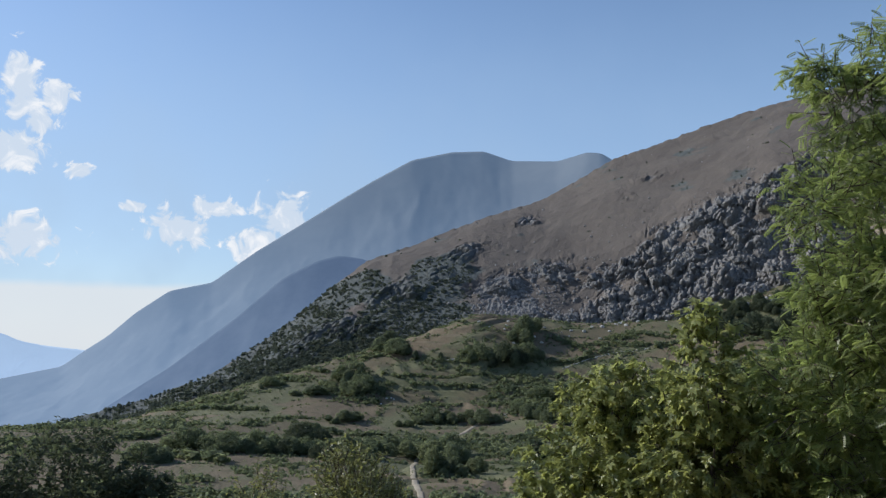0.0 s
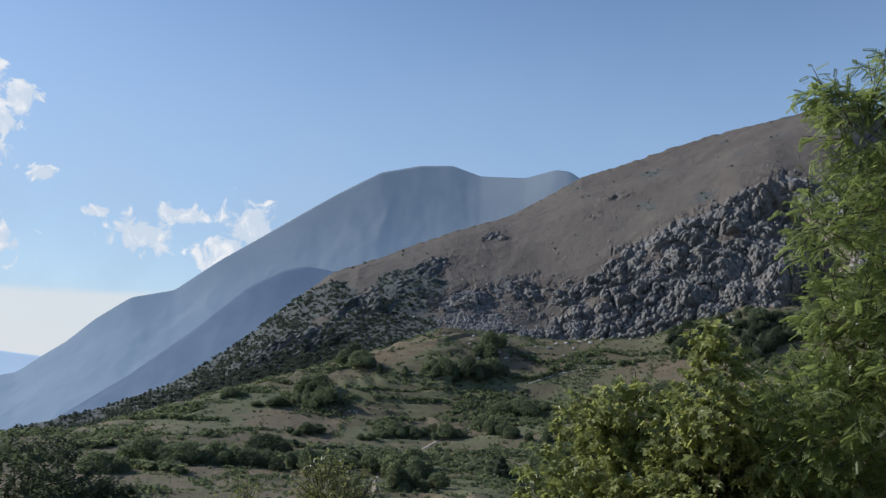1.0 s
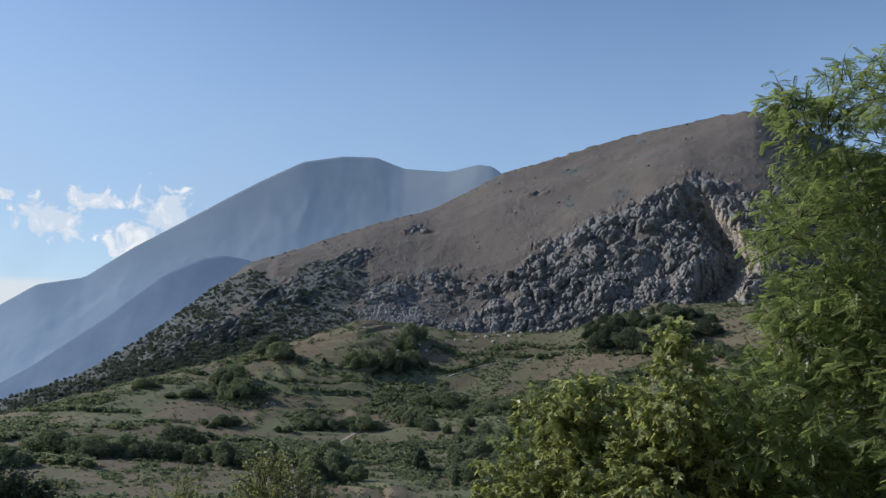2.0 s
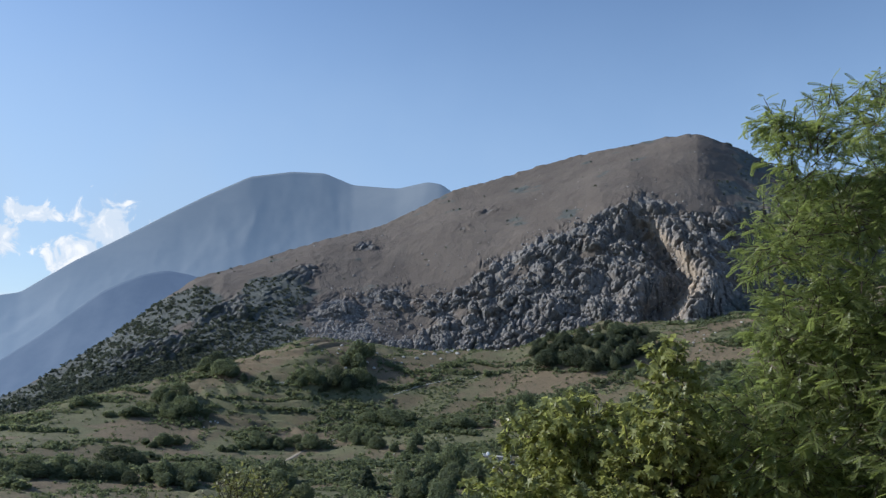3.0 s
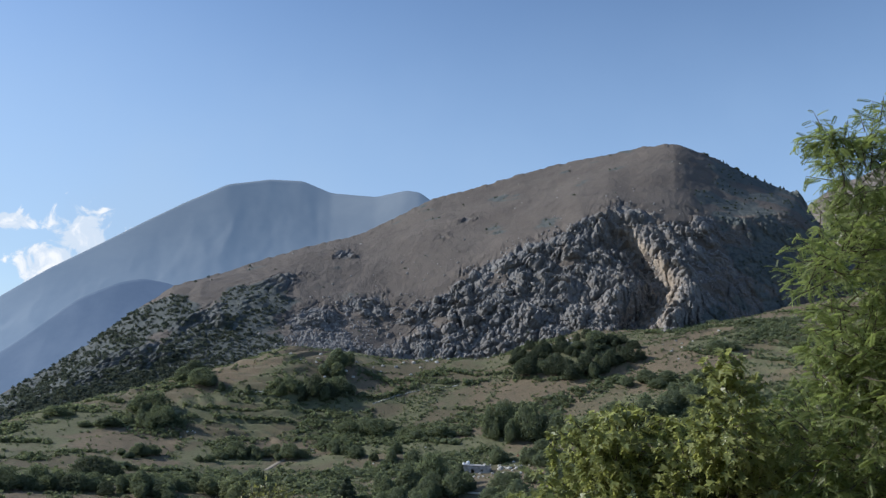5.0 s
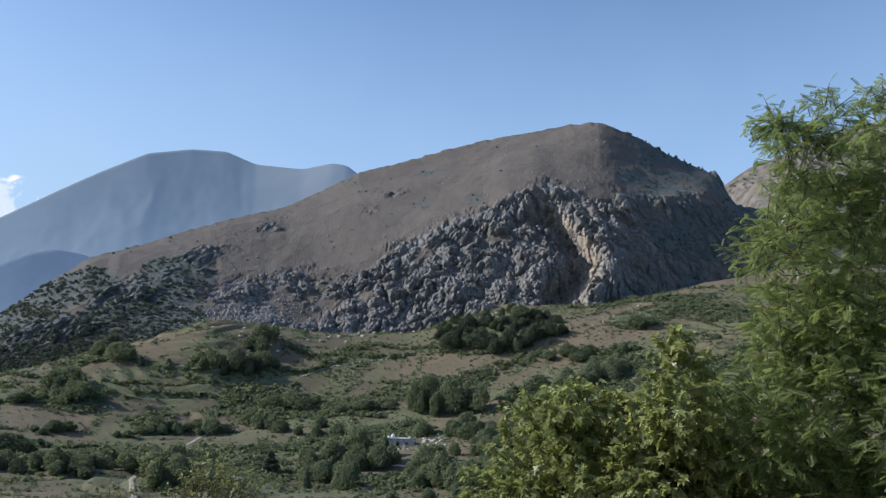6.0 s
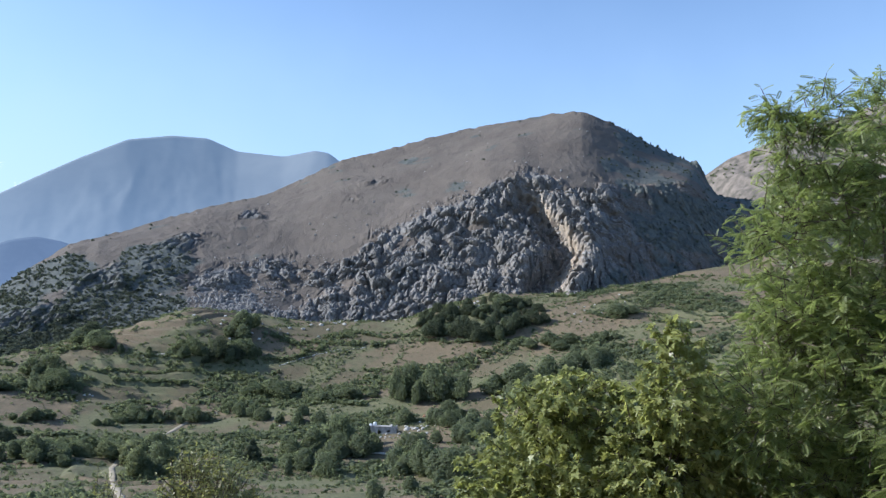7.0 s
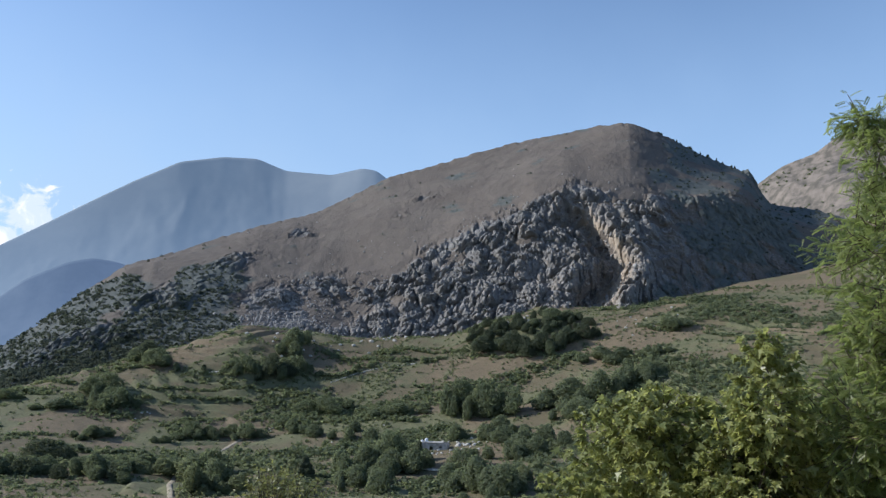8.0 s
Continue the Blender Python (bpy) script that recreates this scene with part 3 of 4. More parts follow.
def tube(points, radii, sides=7):
    """Points and faces of a tapering round stem."""
    P = np.asarray(points, float)
    T = np.gradient(P, axis=0)
    T /= np.linalg.norm(T, axis=1, keepdims=True)
    side = np.cross(T, [0.31, 0.17, 0.93])
    side /= np.linalg.norm(side, axis=1, keepdims=True)
    other = np.cross(T, side)
    a = np.arange(sides) / sides * 2 * np.pi
    V = P[:, None, :] + (side[:, None, :] * np.cos(a)[None, :, None] + other[:, None, :] * np.sin(a)[None, :, None]) * np.asarray(radii)[:, None, None]
    i = np.arange(len(P) - 1)[:, None] * sides
    j = np.arange(sides)[None, :]
    k = (j + 1) % sides
    return V.reshape(-1, 3), np.stack([i + j, i + k, i + sides + k, i + sides + j], -1).reshape(-1, 4)


TRUNK = mesh_from("trunk", *tube([(0, 0, -0.1), (0.01, 0, 0.15), (-0.01, 0.01, 0.35), (0.0, 0.0, 0.6)], [0.045, 0.035, 0.028, 0.012]), BARK, True)


def child(name, me, parent, label=""):
    ob = new(name, me)
    ob.parent = parent
    if label:
        tagged(ob, label)
    return ob


def by_shed(x, y):
    """True on the open ground about the ruined shed and in front of it."""
    along, across = x * 0.266 + y * 0.964, x * 0.964 - y * 0.266
    return (across > -13) & (across < 24) & (along > 418) & (along < 500)


def far_tree(kind_name, x, y, height, width, label, name="tree", turn=0.0, pick=0):
    """A tree in the valley: trunk and crown."""
    root = new(name)
    z = float(ground_z(np.array([x]), np.array([y]))[0])
    root.matrix_world = pose(x, y, z - 0.2, 0, 0, turn) @ Matrix.Diagonal((width, width, height, 1))
    child("trunk", TRUNK, root)
    child("crown", CROWNS[kind_name][pick % 3], root)
    return tagged(root, label, "tree", "valley trees")


# kind, x, y, height, width
GROVE_TREES = (
    ("wide", 165, 532, 29.0, 16.5), ("wide", 176, 515, 31.0, 18.8), ("wide", 192, 506, 18.0, 14.3), ("round", 229, 498, 19.8, 31.3),
    ("wide", 244, 486, 22.6, 22.1), ("round", 264, 491, 15.4, 27.3), ("dark", 211, 620, 17.2, 19.4), ("dark", 230, 607, 19.8, 19.2),
    ("dark", 250, 594, 19.6, 19.1), ("dark", 269, 593, 18.0, 16.2), ("dark", 285, 594, 15.5, 15.7), ("round", 278, 637, 13.5, 28.3),
    ("round", 82, 431, 18.4, 21.6), ("wide", 96, 436, 21.2, 15.0), ("round", 102, 415, 15.5, 17.5),
)
FARM_TREES = (
    ("round", 70, 396, 13.0, 16.6), ("wide", 69, 425, 12.0, 8.3), ("cone", 49, 422, 12.5, 16.8), ("pale", -6, 440, 14.1, 25.3),
    ("pale", -5, 385, 13.0, 10.0), ("wide", 5, 464, 13.0, 13.4), ("tall", -22, 658, 6.8, 10.9), ("tall", -2, 654, 5.0, 9.0),
    ("wide", 29, 645, 16.1, 16.9), ("dark", 47, 641, 20.4, 19.0), ("wide", 67, 646, 15.3, 16.1), ("round", 67, 674, 20.6, 24.3),
    ("wide", -67, 638, 16.9, 19.6), ("wide", -56, 611, 16.1, 18.8), ("round", 79, 300, 7.8, 9.2),
)
MEADOW_TREES = (
    ("round", 99, 319, 7.0, 7.2), ("wide", 77, 378, 11.4, 11.6), ("round", 118, 355, 18.4, 23.5), ("round", 123, 337, 17.6, 17.8),
    ("wide", 126, 405, 11.3, 12.3), ("wide", 83, 584, 13.9, 25.4), ("round", 128, 553, 9.5, 27.8), ("round", 280, 552, 12.9, 25.2),
    ("round", 314, 533, 7.7, 15.1), ("wide", 345, 566, 11.0, 19.0), ("wide", 281, 493, 15.7, 16.3), ("wide", -136, 443, 14.9, 20.1),
    ("wide", -113, 436, 13.2, 17.3), ("wide", -101, 447, 12.8, 17.6), ("dark", -83, 487, 13.8, 21.4),
)
LOWER_TREES = (
    ("round", -64, 545, 9.9, 17.9), ("wide", -61, 616, 15.4, 18.9), ("round", -7, 458, 11.5, 18.8), ("wide", 6, 430, 11.4, 13.3),
    ("wide", -145, 401, 11.9, 16.4), ("round", -93, 607, 8.5, 25.0), ("wide", -39, 674, 15.9, 22.6), ("wide", -132, 633, 9.0, 15.5),
    ("dark", -44, 700, 16.5, 23.4), ("wide", -7, 560, 11.7, 16.1), ("wide", 26, 552, 11.5, 15.9), ("round", -49, 433, 12.2, 14.3),
    ("round", -39, 428, 12.0, 17.6), ("round", -29, 464, 11.7, 19.1),
)
LABELS = {"round": "rounded green broadleaf tree in the valley", "wide": "broad dark green tree among dry fields", "tall": "slim lone tree on a field edge",
          "cone": "dark conical conifer standing in a dry field", "pale": "pale green willow-like tree beside a lane", "dark": "dark dense oak at the wood's edge"}
NAMES = {"cone": "pine_tree", "pale": "willow_tree", "dark": "oak_tree"}
rng = np.random.default_rng(4)
for batch in (GROVE_TREES, FARM_TREES, MEADOW_TREES, LOWER_TREES):
    for i, (k, x, y, h, w) in enumerate(batch):
        big = w > 15 and k != "cone"
        far_tree(k, x, y, h * (0.85 if big else 1), w * (0.8 if big else 1), LABELS[k], NAMES.get(k, "tree"), rng.uniform(0, 360), i)
        for q in range(3 if big else 0):
            # smaller ones close about it
            a, f = rng.uniform(0, 6.28), rng.uniform(0.45, 0.8)
            far_tree(k if q else "round", x + 0.62 * w * math.cos(a), y + 0.45 * w * math.sin(a), h * f * 0.9, w * 0.85 * f, LABELS[k if q else "round"], NAMES.get(k if q else "round", "tree"), rng.uniform(0, 360), i + q)


def thicket(x0, y0, x1, y1, spread_m, count, low, high, kinds):
    """Trees standing close along a line from one place to another."""
    for i in range(count):
        t = (i + rng.uniform(0, 1)) / count
        h = rng.uniform(low, high)
        k = kinds[i % len(kinds)]
        x, y = x0 + (x1 - x0) * t + rng.normal(0, spread_m), y0 + (y1 - y0) * t + rng.normal(0, spread_m)
        if by_shed(x, y):
            continue
        far_tree(k, x, y, h, h * rng.uniform(0.95, 1.4), LABELS[k], NAMES.get(k, "tree"), rng.uniform(0, 360), i)


thicket(158, 482, 178, 415, 9, 20, 6, 12, ("round", "wide", "round"))
thicket(112, 378, 142, 335, 9, 16, 5, 11, ("round", "wide", "pale"))
thicket(206, 480, 236, 462, 9, 12, 6, 11, ("wide", "round"))
thicket(-95, 444, -26, 446, 4, 16, 6, 9.5, ("wide", "round", "dark"))
thicket(-30, 540, 24, 564, 4, 14, 4, 8, ("round", "wide"))
thicket(48, 566, 98, 512, 6, 16, 5, 9, ("wide", "round", "round"))
thicket(-4, 392, 12, 386, 3, 9, 5, 9, ("pale", "pale", "round"))


def scatter(name, P, H, W, leaf, label, seed, tufts=22, size=0.38):
    """Uncountable bushes as one thing."""
    rng = np.random.default_rng(seed)
    protos = [clump_crown(seed + v, ((0, 0, 0.4, 0.42, 0.42, 0.42), (0.2, 0.1, 0.5, 0.3, 0.3, 0.4)), tufts, size) for v in range(5)]
    Vs, Fs, base = [], [], 0
    which = rng.integers(0, 5, len(P))
    for v, (pv, pf) in enumerate(protos):
        k = np.where(which == v)[0]
        a = rng.uniform(0, 6.28, len(k))
        c, s_ = np.cos(a)[:, None], np.sin(a)[:, None]
        x, y, z = pv[None, :, 0], pv[None, :, 1], pv[None, :, 2]
        V = np.stack([(x * c - y * s_) * W[k, None], (x * s_ + y * c) * W[k, None], z * H[k, None] + 0 * c], -1) + P[k][:, None, :]
        F = pf[None] + (np.arange(len(k)) * len(pv))[:, None, None] + base
        base += len(k) * len(pv)
        Vs.append(V.reshape(-1, 3))
        Fs.append(F.reshape(-1, 3))
    ob = new(name, mesh_from(name, np.concatenate(Vs), np.concatenate(Fs), leaf))
    return tagged(ob, label, "bushes", kind="stuff")


LANE = ((28, 560), (15, 531), (-1, 490), (-13, 450), (-16, 418), (-13.5, 385), (-10, 340), (-7, 295))


def lane_gap(x, y):
    """Distance east or west to the lane."""
    P = np.array(LANE[::-1], float)
    return np.abs(np.asarray(x) - np.interp(y, P[:, 1], P[:, 0])) + 50.0 * (np.asarray(y) > 560)


def valley_bushes():
    rng = np.random.default_rng(8)
    n = 150000
    az, r = np.radians(rng.uniform(-32, 50, n)), np.sqrt(rng.uniform(290 ** 2, 800 ** 2, n))
    x, y = np.sin(az) * r, np.cos(az) * r
    foot = soft_line(np.degrees(az), FOOT_LINE, 3)
    edge = terrace_edge(x, y)
    clump = fbm(x / 60, y / 38, 0, 3, 201)
    hedge = parcels(x, y)[1]
    dens = 0.10 + 0.5 * smooth(edge, 0.3, 0.0) * smooth(clump, -0.25, 0.3) + 1.5 * hedge * smooth(clump, -0.9, -0.1) + 0.6 * smooth(clump, 0.1, 0.5)
    dens = dens + 0.16 * smooth(x, 180, 260)
    dens = dens + 0.25 * smooth(r, foot - 60, foot - 10) * smooth(fbm(x / 30, y / 30, 0, 2, 221), -0.1, 0.3)
    dens = dens * smooth(r, foot + 25, foot + 5) * np.where(r < 380, 0.7, 1.0)
    keep = rng.uniform(0, 1, n) < dens * 0.48 * smooth(lane_gap(x, y), 2.5, 5.0) * np.where(by_shed(x, y), 0.15, 1.0)
    x, y, c = x[keep], y[keep], clump[keep]
    h = rng.uniform(0.4, 1.9, len(x)) * (1 + 1.0 * smooth(c, 0.1, 0.6)) * rng.uniform(0.7, 1.3, len(x))
    # hedgerows: from, to, height
    for x0, y0, x1, y1, tall in ((-49, 639, 31, 629, 2.6), (-24, 622, 58, 600, 2.8), (-113, 611, -63, 604, 2.4), (51, 497, 81, 479, 3.4), (114, 547, 135, 529, 3.5),
                                 (85, 666, 184, 634, 3.2), (14, 649, 115, 631, 3.2), (151, 670, 202, 630, 3.0), (199, 620, 263, 579, 3.0), (330, 579, 349, 561, 3.2),
                                 (362, 543, 375, 507, 3.5), (-116, 549, -78, 545, 2.2), (-123, 683, -93, 660, 3.5), (-157, 434, -105, 405, 4.5), (-197, 600, -122, 570, 3.5),
                                 (-185, 467, -164, 489, 4.0), (-78, 512, -29, 511, 3.6), (60, 585, 150, 565, 2.2), (150, 600, 190, 575, 2.2)):
        far = math.hypot(x1 - x0, y1 - y0)
        k = int(far * 1.5)
        t = rng.uniform(0, 1, k)
        bend = fbm(t * far / 25 + x0, 0 * t + y0, 0, 2, 251) * 3.5
        x = np.concatenate([x, x0 + (x1 - x0) * t + rng.normal(0, 1.2, k)])
        y = np.concatenate([y, y0 + (y1 - y0) * t + bend + rng.normal(0, 1.2, k)])
        h = np.concatenate([h, tall * rng.uniform(0.4, 1.25, k)])
    w = h * rng.uniform(0.9, 1.7, len(x))
    P = np.stack([x, y, ground_z(x, y) - 0.25], -1)
    pale = rng.uniform(0, 1, len(x)) < 0.35
    scatter("bushes", P[~pale], h[~pale], w[~pale], FAR_LEAF, "dark green hedges and bushes along terraced fields", 401)
    scatter("pale_bushes", P[pale], h[pale] * 0.8, w[pale], PALE_LEAF, "pale green low scrub on the terraces", 431)


valley_bushes()


def wood_below_crags():
    """A close dark wood along the foot of the crags."""
    rng = np.random.default_rng(31)
    for i in range(58):
        t = rng.uniform(0, 1)
        x, y = 210 + 90 * t + rng.normal(0, 5), 652 - 30 * t + rng.normal(0, 12)
        h = rng.uniform(5, 9.5)
        far_tree("dark", x, y, h, h * rng.uniform(0.7, 1.1), "dark dense oak at the wood's edge", "oak_tree", rng.uniform(0, 360), i)
    for i in range(26):
        x, y = 96 + rng.normal(0, 14), 430 + rng.normal(0, 13)
        h = rng.uniform(5, 11)
        far_tree("round" if i % 3 else "tall", x, y, h, h * rng.uniform(0.8, 1.2), "rounded green broadleaf tree in the valley", "tree", rng.uniform(0, 360), i)
    for i in range(16):
        x, y = 152 + rng.normal(0, 14), 418 + rng.normal(0, 14)
        h = rng.uniform(5, 10)
        if by_shed(x, y):
            continue
        far_tree("round", x, y, h, h * rng.uniform(0.9, 1.3), "rounded green broadleaf tree in the valley", "tree", rng.uniform(0, 360), i)


wood_below_crags()


def hill_bushes():
    rng = np.random.default_rng(12)
    P, S, A = HILL_P.reshape(-1, 3), HILL_S.ravel(), HILL_A.ravel()
    wild, rock = HILL_SCRUB.ravel(), HILL_ROCK.ravel()
    wt = (0.9 * wild * (1 - 0.7 * smooth(rock, 0.2, 0.6)) + 0.006 + 0.12 * smooth(S, 0.2, 0.0) + 0.25 * smooth(A, 2, -8) * smooth(S, 0.9, 0.4)) * (S < 2.0) * smooth(A, 46, 43)
    wt = wt * np.hypot(P[:, 0], P[:, 1]) * np.where((A > 2) & (A < 40), 0.22, 1.0) * (1 - 0.55 * smooth(A, 30, 34))
    k = rng.choice(len(P), 6500, replace=False, p=wt / wt.sum())
    h = rng.uniform(0.8, 2.8, len(k)) * (1 + 0.5 * smooth(A[k], 2, -6))
    scatter("hill_scrub", P[k] - [0, 0, 0.4], h, h * rng.uniform(0.9, 1.6, len(k)), SCRUB_LEAF, "scrub dotted over the hillside", 461, 20, 0.4)


hill_bushes()


def crest_trees():
    rng = np.random.default_rng(19)
    for i, a in enumerate(np.concatenate([rng.uniform(30.6, 36.4, 22), [32.0, 33.9, 35.7]])):
        r = float(soft_line(np.array([a]), CREST_R, 2.0)[0])
        z = r * math.tan(radians(float(soft_line(np.array([a]), CREST_EL, 0.25)[0])))
        root = new("pine_tree")
        h = rng.uniform(3.0, 6.5)
        root.matrix_world = pose(math.sin(radians(a)) * r, math.cos(radians(a)) * r, z - 2.2, 0, 0, 40 * i) @ Matrix.Diagonal((h * 0.9, h * 0.9, h, 1))
        child("trunk", TRUNK, root)
        child("crown", CROWNS["cone" if i % 3 else "dark"][i % 3], root)
        tagged(root, "small dark conifer on the hill's crest", "tree", "crest conifers")


crest_trees()


# ---- trees by the viewpoint ----
def pinnate_leaf():
    """A feathery leaf of paired leaflets along a drooping stalk, unit length along y."""
    V, F = [], []

    def leaflet(base, d, length, width):
        d = np.array(d) / np.linalg.norm(d)
        side = np.cross(d, [0, 0, 1.0])
        side /= np.linalg.norm(side)
        k = len(V)
        V.extend([base, base + d * length * 0.5 + side * width - [0, 0, 0.01], base + d * length - [0, 0, 0.035], base + d * length * 0.5 - side * width + [0, 0, 0.012]])
        F.append((k, k + 1, k + 2, k + 3))

    n = 7
    for i in range(n):
        t = 0.16 + 0.8 * i / (n - 1)
        base = np.array([0, t, -0.16 * t * t])
        for sgn in (-1, 1):
            leaflet(base, (sgn * 1.0, 0.45, -0.12), 0.23 * (1.0 - 0.35 * abs(t - 0.5)), 0.062)
    leaflet(np.array([0, 0.97, -0.16]), (0, 1, -0.3), 0.19, 0.052)
    return np.array(V), np.array(F)


def lobed_leaf():
    """A broad leaf with five pointed lobes, folded along its midrib, unit size."""
    half = [(0.0, 0.0), (0.16, -0.08), (0.46, 0.02), (0.26, 0.20), (0.56, 0.50), (0.22, 0.46), (0.0, 1.0)]
    V, F = [(0, 0, 0), (0, 0.45, 0.0), (0, 1.0, -0.10)], []
    for sgn in (-1, 1):
        k = len(V)
        V.extend([(sgn * x, y, 0.16 * abs(x) - 0.10 * y * y - 0.25 * x * x) for x, y in half[1:6]])
        ring = [0, k, k + 1, k + 2, k + 3, k + 4, 2]
        for a, b in zip(ring[:-1], ring[1:]):
            F.append((1, a, b) if sgn > 0 else (1, b, a))
    k = len(V)
    V.extend([(-0.012, 0, 0), (0.012, 0, 0), (0.0, -0.55, 0.06)])
    F.append((k, k + 1, k + 2))
    return np.array(V, float), np.array(F)


def oval_leaf():
    return (np.array([[0, 0, 0], [0.2, 0.35, 0.03], [0.14, 0.75, 0.0], [0, 1, -0.06], [-0.16, 0.7, 0.02], [-0.2, 0.32, 0.04]]), np.array([[0, 1, 2, 3], [0, 3, 4, 5]]))


def crown_twigs(rng, lobes, count, gaps, seed):
    """Twig feet and directions, dense towards the outside of the lobes, with gaps."""
    P, D = [], []
    size = [q[3] * q[4] + q[4] * q[5] + q[3] * q[5] for q in lobes]
    for (cx, cy, cz, rx, ry, rz), a in zip(lobes, size):
        k = max(26, int(count * a / sum(size)))
        d = balls(rng, k * 2)
        rad = rng.uniform(0.25, 1.0, k * 2) ** 0.45 * (1 + 0.22 * fbm(d[:, 0] * 1.7, d[:, 1] * 1.7, d[:, 2] * 1.7 + cx, 2, seed))
        p = np.array([cx, cy, cz]) + d * np.array([rx, ry, rz]) * rad[:, None]
        keep = fbm(p[:, 0] * 1.4, p[:, 1] * 1.4, p[:, 2] * 1.4, 2, seed + 3) > gaps
        P.append(p[keep][:k])
        D.append(d[keep][:k])
    return np.concatenate(P), np.concatenate(D)


def near_tree(name, label, foot, fork, lobes, leaf, leaf_mat, leaf_size, count, per_twig, twig, seed, gaps=-0.45, trunk_r=0.14, limbs=7, shoots=(), droop=0.2, up=0.35):
    """A tree by the viewpoint: trunk, limbs, twigs and thousands of leaves."""
    rng = np.random.default_rng(seed)
    root = new(name)
    root.matrix_world = pose(*foot)
    origin = np.array(foot, float)
    fork = np.array(fork, float)
    t = np.linspace(0, 1, 9)[:, None]
    path = origin + (fork - origin) * t + np.sin(t * 5) * [[0.10, 0.06, 0]]
    path[0, 2] -= 0.3
    child("trunk", mesh_from("trunk", *tube(path - origin, trunk_r * (1.25 - 0.6 * t[:, 0]), 10), BARK, True), root)
    P, D = crown_twigs(rng, lobes, count, gaps, seed)
    for i in range(limbs):
        c = np.array(lobes[i % len(lobes)][:3]) + balls(rng, 1)[0] * np.array(lobes[i % len(lobes)][3:]) * 0.55
        t2 = np.linspace(0, 1, 10)[:, None]
        start = path[5 + i % 4]
        mid = (start + c) / 2 + [0, 0, 0.35]
        q = start * (1 - t2) ** 2 + 2 * mid * t2 * (1 - t2) + c * t2 ** 2 + rng.normal(0, 0.03, (10, 3)) * t2
        child("limb", mesh_from("limb", *tube(q - origin, trunk_r * (0.36 - 0.32 * t2[:, 0]), 7), BARK, True), root)
    # twigs
    for sp, sd in shoots:
        P = np.concatenate([P, np.array([sp])])
        D = np.concatenate([D, np.array([sd])])
    D = D * 0.8 + [0, 0, up] + rng.normal(0, 0.35, D.shape)
    D /= np.linalg.norm(D, axis=1, keepdims=True)
    length = rng.uniform(0.6, 1.3, len(P)) * twig
    stem = (np.array([[-1, 0, 0], [1, 0, 0], [0.4, 1, 0], [-0.4, 1, 0], [0, 0, -1], [0, 0, 1], [0, 1, 0.4], [0, 1, -0.4]]) * [0.006 / twig, 1, 0.006 / twig], np.array([[0, 1, 2, 3], [4, 5, 6, 7]]))
    back = 0.25
    V, F = spread(stem, P - origin - D * (length * back)[:, None], frames_along(D, rng), length * (1 + back))
    tagged(child("twigwork", mesh_from("twigwork", V, F, BARK), root), kind="stuff")
    # leaves along each twig
    k = np.repeat(np.arange(len(P)), per_twig)
    pos_t = np.tile(np.linspace(0.05, 1.0, per_twig), len(P)) + rng.uniform(-0.05, 0.05, len(k))
    spots = P[k] + D[k] * (length[k] * pos_t)[:, None]
    d = balls(rng, len(k)) + D[k] * 0.7
    d[:, 2] = d[:, 2] * 0.55 - droop
    M = frames_along(d, rng, 0.75)
    V, F = spread(leaf, spots - origin, M, rng.uniform(0.65, 1.2, len(k)) * leaf_size)
    tagged(child("foliage", mesh_from("foliage", V, F, leaf_mat), root), kind="stuff")
    return tagged(root, label, "tree")


def ground_at(x, y):
    return float(ground_z(np.array([x]), np.array([y]))[0])


near_tree("locust_tree", "tall locust tree with feathery green leaflets", (7.2, 10.2, ground_at(7.2, 10.2)), (6.9, 10.0, -1.5),
          ((7.0, 10.0, 1.6, 2.1, 1.7, 1.3), (7.1, 9.6, 2.65, 1.7, 1.5, 0.85), (6.4, 9.5, -0.6, 2.3, 1.4, 1.4), (8.7, 9.6, 0.6, 2.0, 1.8, 2.6), (5.25, 9.6, 2.1, 0.6, 0.6, 0.5),
           (5.0, 9.5, 0.6, 0.7, 0.7, 0.7), (6.8, 9.6, -2.6, 2.2, 1.5, 1.3), (4.3, 9.5, -0.7, 0.75, 0.6, 0.8), (4.6, 9.4, 0.3, 0.5, 0.5, 0.6), (4.4, 9.4, 1.7, 0.42, 0.4, 0.4), (5.2, 9.3, -1.8, 1.1, 0.6, 0.9), (6.2, 9.1, -1.0, 1.1, 0.6, 1.2), (5.4, 9.2, 0.4, 0.8, 0.5, 0.9), (4.85, 9.6, 3.0, 0.32, 0.3, 0.22), (4.55, 9.6, 3.25, 0.16, 0.16, 0.12),
           (4.8, 9.4, 2.7, 0.42, 0.4, 0.4), (5.15, 9.3, 3.3, 0.36, 0.35, 0.28), (5.3, 8.4, 2.95, 0.45, 0.4, 0.28), (5.0, 8.2, 3.25, 0.2, 0.2, 0.14), (5.3, 8.1, -0.9, 0.6, 0.45, 1.6), (6.0, 8.0, 1.0, 0.6, 0.5, 0.9)),
          pinnate_leaf(), LOCUST_LEAF, 0.178, 5800, 7, 0.26, 21, -0.8, 0.13, 7,
          (), 0.25, 0.25)
